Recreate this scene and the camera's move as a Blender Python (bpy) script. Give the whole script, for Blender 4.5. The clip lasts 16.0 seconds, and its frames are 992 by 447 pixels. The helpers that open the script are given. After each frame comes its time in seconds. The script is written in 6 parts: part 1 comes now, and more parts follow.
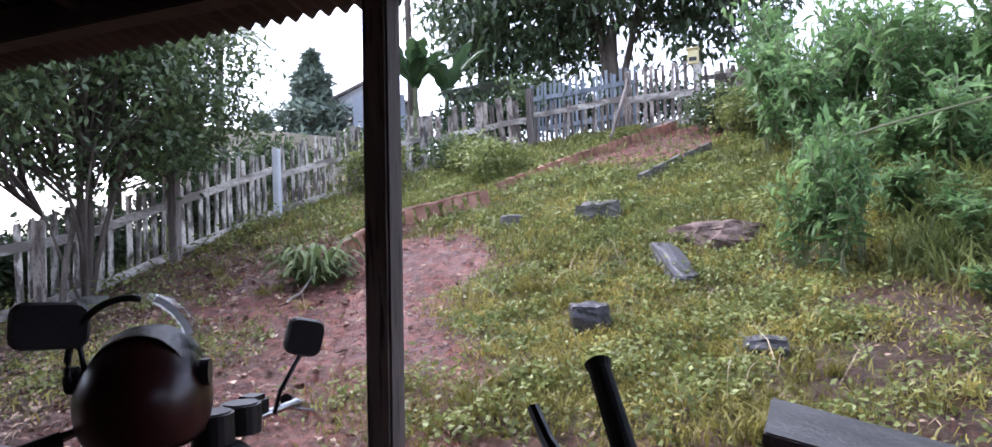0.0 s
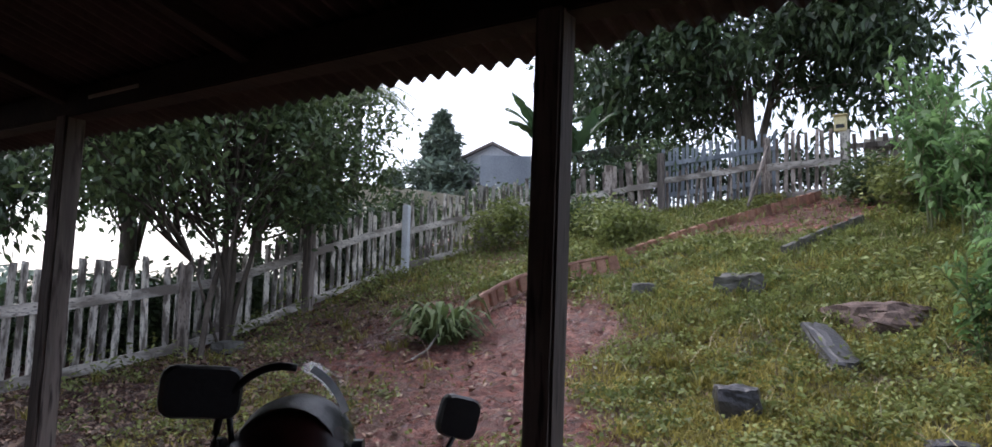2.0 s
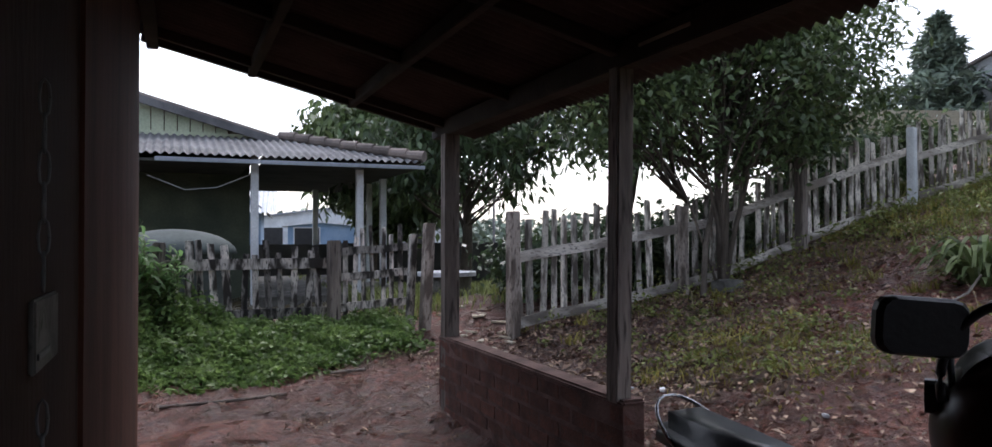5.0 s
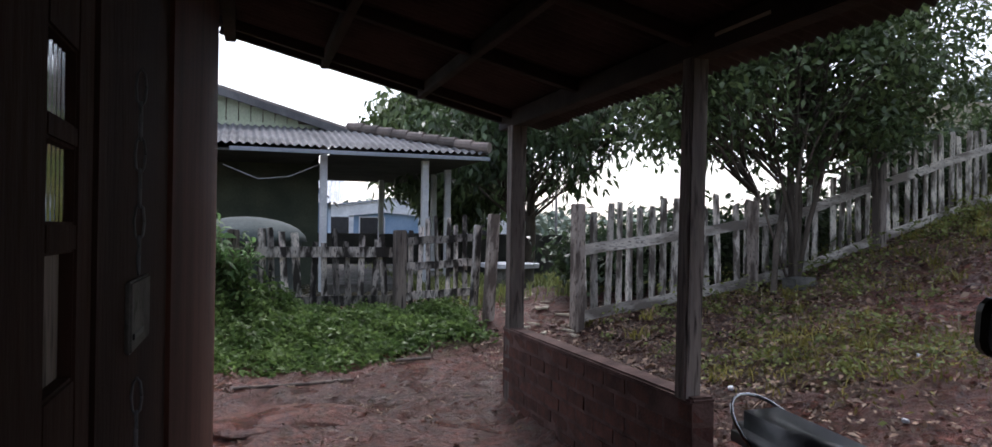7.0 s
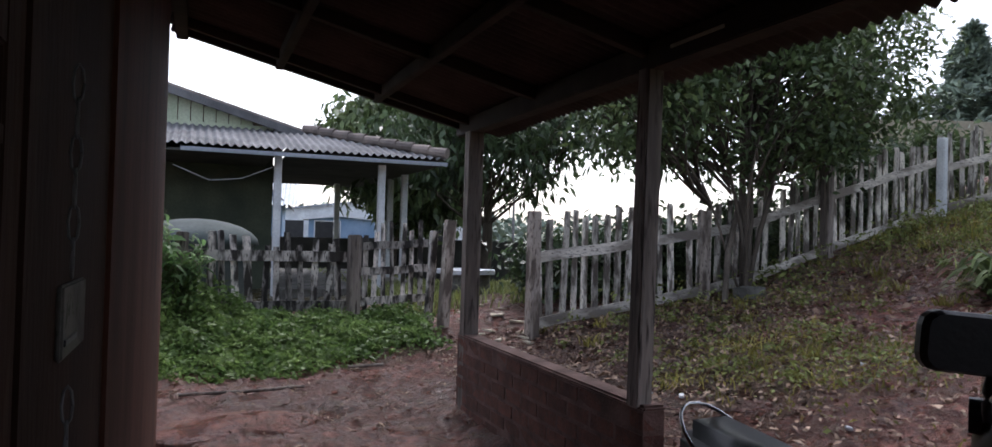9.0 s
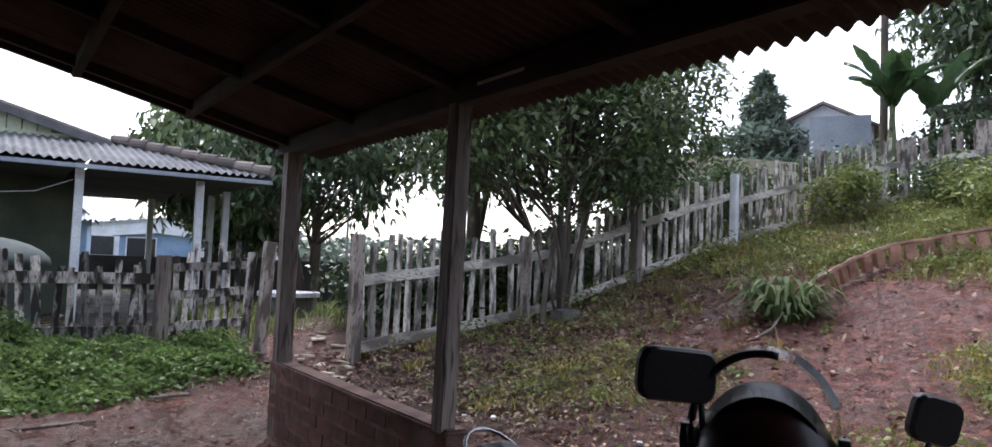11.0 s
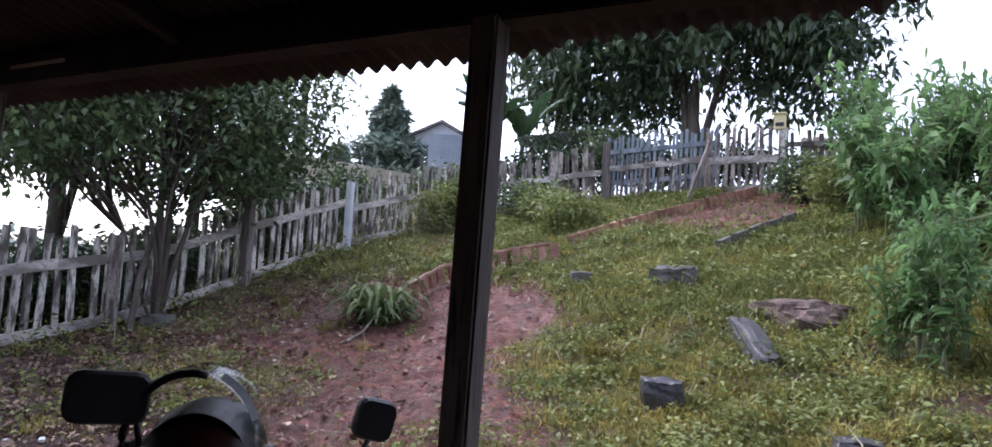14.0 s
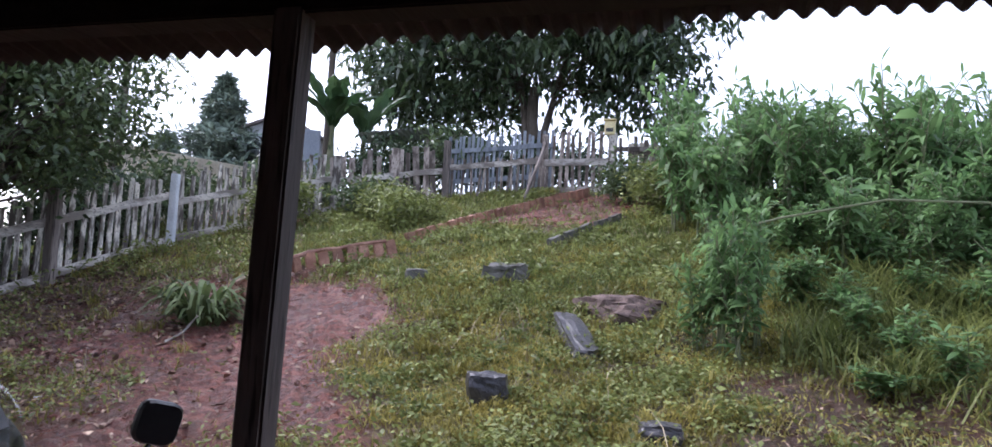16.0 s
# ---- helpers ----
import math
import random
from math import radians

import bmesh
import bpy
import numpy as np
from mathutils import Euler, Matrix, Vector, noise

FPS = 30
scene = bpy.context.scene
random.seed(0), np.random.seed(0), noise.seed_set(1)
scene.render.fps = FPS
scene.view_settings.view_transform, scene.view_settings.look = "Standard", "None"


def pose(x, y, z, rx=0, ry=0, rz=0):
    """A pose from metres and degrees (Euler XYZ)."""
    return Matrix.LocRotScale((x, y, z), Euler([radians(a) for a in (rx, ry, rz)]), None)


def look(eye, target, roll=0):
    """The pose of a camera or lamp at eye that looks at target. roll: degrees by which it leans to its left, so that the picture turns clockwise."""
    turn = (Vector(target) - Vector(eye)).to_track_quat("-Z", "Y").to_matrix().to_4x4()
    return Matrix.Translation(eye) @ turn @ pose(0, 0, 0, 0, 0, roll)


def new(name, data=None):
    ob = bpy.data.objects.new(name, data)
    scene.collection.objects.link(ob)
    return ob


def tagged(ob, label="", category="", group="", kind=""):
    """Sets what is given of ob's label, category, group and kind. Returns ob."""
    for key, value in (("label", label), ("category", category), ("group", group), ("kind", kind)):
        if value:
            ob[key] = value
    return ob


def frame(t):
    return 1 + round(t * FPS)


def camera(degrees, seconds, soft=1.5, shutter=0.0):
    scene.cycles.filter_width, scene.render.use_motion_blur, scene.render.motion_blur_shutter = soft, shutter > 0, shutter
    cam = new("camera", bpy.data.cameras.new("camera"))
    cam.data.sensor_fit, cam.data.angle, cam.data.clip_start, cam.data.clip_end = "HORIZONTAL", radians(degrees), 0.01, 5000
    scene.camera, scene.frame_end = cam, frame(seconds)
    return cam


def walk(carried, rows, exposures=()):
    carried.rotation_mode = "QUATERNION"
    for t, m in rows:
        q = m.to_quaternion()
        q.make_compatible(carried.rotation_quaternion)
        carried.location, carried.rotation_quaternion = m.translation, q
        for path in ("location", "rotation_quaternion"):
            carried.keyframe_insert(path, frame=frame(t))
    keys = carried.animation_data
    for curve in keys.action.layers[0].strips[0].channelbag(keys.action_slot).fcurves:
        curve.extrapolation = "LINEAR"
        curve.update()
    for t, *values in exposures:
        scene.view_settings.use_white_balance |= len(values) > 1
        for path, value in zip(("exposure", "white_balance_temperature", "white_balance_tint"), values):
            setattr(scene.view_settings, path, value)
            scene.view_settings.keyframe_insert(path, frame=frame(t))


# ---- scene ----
cam = camera(67.8, 16.0)
PATH = [
    (0, (0.271, -0.511, 1.427), (2.111, 0.273, 1.464), -2.1),
    (0.5, (0.405, -0.392, 1.429), (2.28, 0.291, 1.569), -0.9),
    (1, (0.406, -0.43, 1.45), (2.285, 0.23, 1.637), -0.1),
    (1.5, (0.408, -0.408, 1.461), (2.257, 0.325, 1.672), 0.4),
    (2, (0.401, -0.28, 1.46), (2.086, 0.777, 1.666), 1.1),
    (2.5, (0.32, -0.12, 1.454), (1.655, 1.361, 1.618), 0.8),
    (3, (0.219, 0.003, 1.446), (1.178, 1.75, 1.613), -0.3),
    (3.5, (0.168, 0.071, 1.444), (0.957, 1.904, 1.573), -2.5),
    (4, (0.165, 0.09, 1.437), (0.925, 1.938, 1.526), -1.5),
    (6.3, (0.201, 0.081, 1.426), (1.046, 1.894, 1.456), 1.3),
    (6.5, (0.19, 0.089, 1.438), (1.01, 1.913, 1.465), 1.2),
    (7, (0.152, 0.107, 1.426), (0.792, 2.002, 1.442), 0.7),
    (7.5, (0.151, 0.122, 1.425), (0.782, 2.019, 1.448), 0.5),
    (8, (0.157, 0.124, 1.418), (0.79, 2.021, 1.444), 0.4),
    (8.2, (0.161, 0.123, 1.426), (0.808, 2.016, 1.449), 0.5),
    (10.3, (0.192, 0.1, 1.431), (1.155, 1.85, 1.52), 2.0),
    (10.5, (0.22, 0.044, 1.459), (1.221, 1.773, 1.553), 1.8),
    (11, (0.26, 0.004, 1.47), (1.391, 1.65, 1.574), 2.2),
    (11.5, (0.269, -0.063, 1.48), (1.499, 1.511, 1.578), 1.5),
    (12, (0.278, -0.11, 1.506), (1.587, 1.4, 1.593), 1.9),
    (12.5, (0.298, -0.146, 1.527), (1.681, 1.294, 1.649), 3.0),
    (13, (0.324, -0.189, 1.543), (1.815, 1.135, 1.698), 2.8),
    (13.5, (0.37, -0.269, 1.536), (2.009, 0.867, 1.689), 3.1),
    (14, (0.399, -0.346, 1.536), (2.161, 0.589, 1.687), 3.2),
    (14.5, (0.422, -0.396, 1.537), (2.257, 0.382, 1.698), 3.1),
    (15, (0.423, -0.413, 1.539), (2.278, 0.317, 1.703), 2.6),
    (15.5, (0.422, -0.442, 1.54), (2.299, 0.227, 1.705), 2.4),
    (16, (0.418, -0.467, 1.538), (2.333, 0.084, 1.705), 3.0),
]
walk(cam, [(t, look(eye, target, roll)) for t, eye, target, roll in PATH],
     exposures=[(0, 2.2, 5800, 21), (1, 1.72, 5800, 21), (1.5, 1.48, 5800, 21), (2.2, 1.2, 6150, 15), (3, 1.15, 6150, 15), (3.5, 1.15, 6150, 15), (4.2, 1.1, 6150, 15), (6.3, 1.1, 6150, 15), (8.2, 1.1, 6150, 15), (10.3, 1.48, 6150, 15), (11, 1.6, 6150, 15), (12.5, 1.6, 5800, 21), (14.5, 1.62, 5800, 21), (16, 1.64, 5800, 21)])

# world: a bright overcast sky after rain, and a wide soft sun behind the cloud
SUN_EL, SUN_ROT = 52, 20
world = bpy.data.worlds.new("overcast_sky")
scene.world = world
world.use_nodes = True
wn, wl = world.node_tree.nodes, world.node_tree.links
sky = wn.new("ShaderNodeTexSky")
sky.sky_type, sky.sun_disc = "NISHITA", False
sky.sun_elevation, sky.sun_rotation = radians(SUN_EL), radians(SUN_ROT)
sky.air_density, sky.dust_density, sky.ozone_density = 1.0, 2.5, 1.0
grey = wn.new("ShaderNodeHueSaturation")
grey.inputs["Saturation"].default_value = 0.5
wl.new(sky.outputs[0], grey.inputs["Color"])
wl.new(grey.outputs[0], wn["Background"].inputs[0])
wn["Background"].inputs[1].default_value = 0.15
sun_data = bpy.data.lights.new("sun", "SUN")
sun_data.energy, sun_data.angle, sun_data.color = 0.5, radians(25), (1, 0.98, 0.96)
sun = new("sun", sun_data)
a, b = radians(SUN_ROT), radians(SUN_EL)
sun.matrix_world = look((math.sin(a) * math.cos(b) * 30, math.cos(a) * math.cos(b) * 30, math.sin(b) * 30), (0, 0, 0))


# ---- materials ----
def mk(name, c1, c2, scale=4.0, rough=0.8, bump=0.3, fine=40.0, metal=0.0, stretch=(1, 1, 1), island=0.0, obj=0.0, c3=None, spec=0.5, back=0.0, hard=(0.35, 0.68)):
    """Two-scale noise colour with fine relief. island / obj: spread of brightness from piece to piece."""
    m = bpy.data.materials.new(name)
    m.use_nodes = True
    n, l = m.node_tree.nodes, m.node_tree.links
    p = n["Principled BSDF"]
    tc, mp = n.new("ShaderNodeTexCoord"), n.new("ShaderNodeMapping")
    mp.inputs["Scale"].default_value = stretch
    l.new(tc.outputs["Object"], mp.inputs[0])
    if obj:
        sh = n.new("ShaderNodeMath")
        sh.operation = "MULTIPLY"
        sh.inputs[1].default_value = 90
        l.new(n.new("ShaderNodeObjectInfo").outputs["Random"], sh.inputs[0])
        l.new(sh.outputs[0], mp.inputs["Location"])
    big, small = n.new("ShaderNodeTexNoise"), n.new("ShaderNodeTexNoise")
    big.inputs["Scale"].default_value, small.inputs["Scale"].default_value = scale, fine
    big.inputs["Detail"].default_value = small.inputs["Detail"].default_value = 6
    for t in (big, small):
        l.new(mp.outputs[0], t.inputs["Vector"])
    ramp = n.new("ShaderNodeValToRGB")
    ramp.color_ramp.elements[0].position, ramp.color_ramp.elements[1].position = hard
    ramp.color_ramp.elements[0].color, ramp.color_ramp.elements[1].color = (*c1, 1), (*c2, 1)
    l.new(big.outputs["Fac"], ramp.inputs[0])
    out = ramp.outputs[0]
    if c3:
        mx, st = n.new("ShaderNodeMix"), n.new("ShaderNodeValToRGB")
        mx.data_type = "RGBA"
        st.color_ramp.elements[0].position, st.color_ramp.elements[1].position = 0.52, 0.66
        l.new(small.outputs["Fac"], st.inputs[0])
        l.new(st.outputs[0], mx.inputs[0])
        l.new(out, mx.inputs[6])
        mx.inputs[7].default_value = (*c3, 1)
        out = mx.outputs[2]
    hs = n.new("ShaderNodeHueSaturation")
    l.new(out, hs.inputs["Color"])
    last = None
    for amount, src in ((island, "geo"), (obj, "obj"), (0.35, "fine")):
        if not amount:
            continue
        mr = n.new("ShaderNodeMapRange")
        mr.inputs[3].default_value, mr.inputs[4].default_value = 1 - amount, 1 + amount
        if src == "geo":
            l.new(n.new("ShaderNodeNewGeometry").outputs["Random Per Island"], mr.inputs[0])
        elif src == "obj":
            l.new(n.new("ShaderNodeObjectInfo").outputs["Random"], mr.inputs[0])
        else:
            l.new(small.outputs["Fac"], mr.inputs[0])
        if last:
            mul = n.new("ShaderNodeMath")
            mul.operation = "MULTIPLY"
            l.new(last, mul.inputs[0])
            l.new(mr.outputs[0], mul.inputs[1])
            last = mul.outputs[0]
        else:
            last = mr.outputs[0]
    l.new(last, hs.inputs["Value"])
    l.new(hs.outputs[0], p.inputs["Base Color"])
    p.inputs["Roughness"].default_value, p.inputs["Metallic"].default_value = rough, metal
    p.inputs["Specular IOR Level"].default_value = spec
    if bump:
        bp = n.new("ShaderNodeBump")
        bp.inputs["Strength"].default_value, bp.inputs["Distance"].default_value = bump, 0.01
        l.new(small.outputs["Fac"], bp.inputs["Height"])
        l.new(bp.outputs[0], p.inputs["Normal"])
    if back:
        tr, add = n.new("ShaderNodeBsdfTranslucent"), n.new("ShaderNodeMixShader")
        add.inputs[0].default_value = back
        l.new(hs.outputs[0], tr.inputs[0])
        l.new(p.outputs[0], add.inputs[1])
        l.new(tr.outputs[0], add.inputs[2])
        l.new(add.outputs[0], n["Material Output"].inputs[0])
    return m


def glass(name, tint, rough=0.05, mixed=0.8):
    """A thin clear sheet: mostly see-through, with a gloss."""
    m = bpy.data.materials.new(name)
    m.use_nodes = True
    n, l = m.node_tree.nodes, m.node_tree.links
    t, g_, x = n.new("ShaderNodeBsdfTransparent"), n.new("ShaderNodeBsdfGlossy"), n.new("ShaderNodeMixShader")
    t.inputs[0].default_value, g_.inputs["Roughness"].default_value = (*tint, 1), rough
    x.inputs[0].default_value = 1 - mixed
    l.new(t.outputs[0], x.inputs[1])
    l.new(g_.outputs[0], x.inputs[2])
    l.new(x.outputs[0], n["Material Output"].inputs[0])
    return m


def soil():
    """Wet red earth; the sheet's own 'green' and 'dark' layers say where turf, dark leaf mould and weed shade lie."""
    m = bpy.data.materials.new("wet_red_soil")
    m.use_nodes = True
    n, l = m.node_tree.nodes, m.node_tree.links
    p = n["Principled BSDF"]
    tc = n.new("ShaderNodeTexCoord")

    def noise_(scale, detail=8, rough=0.6):
        t = n.new("ShaderNodeTexNoise")
        t.inputs["Scale"].default_value, t.inputs["Detail"].default_value, t.inputs["Roughness"].default_value = scale, detail, rough
        l.new(tc.outputs["Object"], t.inputs["Vector"])
        return t.outputs["Fac"]

    def ramp(src, a_, b_, ca, cb):
        r = n.new("ShaderNodeValToRGB")
        r.color_ramp.elements[0].position, r.color_ramp.elements[1].position = a_, b_
        r.color_ramp.elements[0].color, r.color_ramp.elements[1].color = (*ca, 1), (*cb, 1)
        l.new(src, r.inputs[0])
        return r.outputs[0]

    def mix(f, a_, b_):
        x = n.new("ShaderNodeMix")
        x.data_type = "RGBA"
        l.new(f, x.inputs[0])
        l.new(a_, x.inputs[6])
        l.new(b_, x.inputs[7])
        return x.outputs[2]

    red = ramp(noise_(1.6), 0.35, 0.7, (0.265, 0.085, 0.056), (0.46, 0.19, 0.14))
    clod = ramp(noise_(10, 12, 0.78), 0.46, 0.57, (0, 0, 0), (1, 1, 1))
    dark = ramp(noise_(30), 0.3, 0.7, (0.065, 0.02, 0.015), (0.2, 0.068, 0.05))
    base = mix(clod, dark, red)
    stain = ramp(noise_(0.85, 9, 0.7), 0.5, 0.62, (0, 0, 0), (0.75, 0.75, 0.75))
    mud = ramp(noise_(14), 0.35, 0.7, (0.09, 0.036, 0.028), (0.21, 0.09, 0.07))
    base = mix(stain, base, mud)
    grit = ramp(noise_(48, 4, 0.5), 0.66, 0.72, (0, 0, 0), (0.7, 0.7, 0.7))
    pale = ramp(noise_(30), 0.3, 0.7, (0.36, 0.25, 0.2), (0.55, 0.42, 0.36))
    base = mix(grit, base, pale)
    turf = ramp(noise_(9), 0.35, 0.7, (0.075, 0.06, 0.026), (0.17, 0.14, 0.06))
    humus_shade = ramp(noise_(22), 0.35, 0.7, (0.035, 0.015, 0.01), (0.135, 0.058, 0.04))
    for layer, col in (("dark", humus_shade), ("green", turf)):
        at = n.new("ShaderNodeAttribute")
        at.attribute_name = layer
        ad = n.new("ShaderNodeMath")
        ad.operation = "MULTIPLY_ADD"
        l.new(noise_(6), ad.inputs[0])
        ad.inputs[1].default_value = 1.2
        ad.inputs[2].default_value = -0.6
        sm = n.new("ShaderNodeMath")
        sm.operation, sm.use_clamp = "ADD", True
        l.new(at.outputs["Fac"], sm.inputs[0])
        l.new(ad.outputs[0], sm.inputs[1])
        base = mix(sm.outputs[0], base, col)
    l.new(base, p.inputs["Base Color"])
    wet = ramp(noise_(2.2), 0.42, 0.6, (0.24, 0.24, 0.24), (0.75, 0.75, 0.75))
    l.new(wet, p.inputs["Roughness"])
    bp = n.new("ShaderNodeBump")
    bp.inputs["Strength"].default_value, bp.inputs["Distance"].default_value = 1.0, 0.09
    l.new(noise_(22, 10, 0.7), bp.inputs["Height"])
    p.inputs["Specular IOR Level"].default_value = 0.4
    l.new(bp.outputs[0], p.inputs["Normal"])
    return m


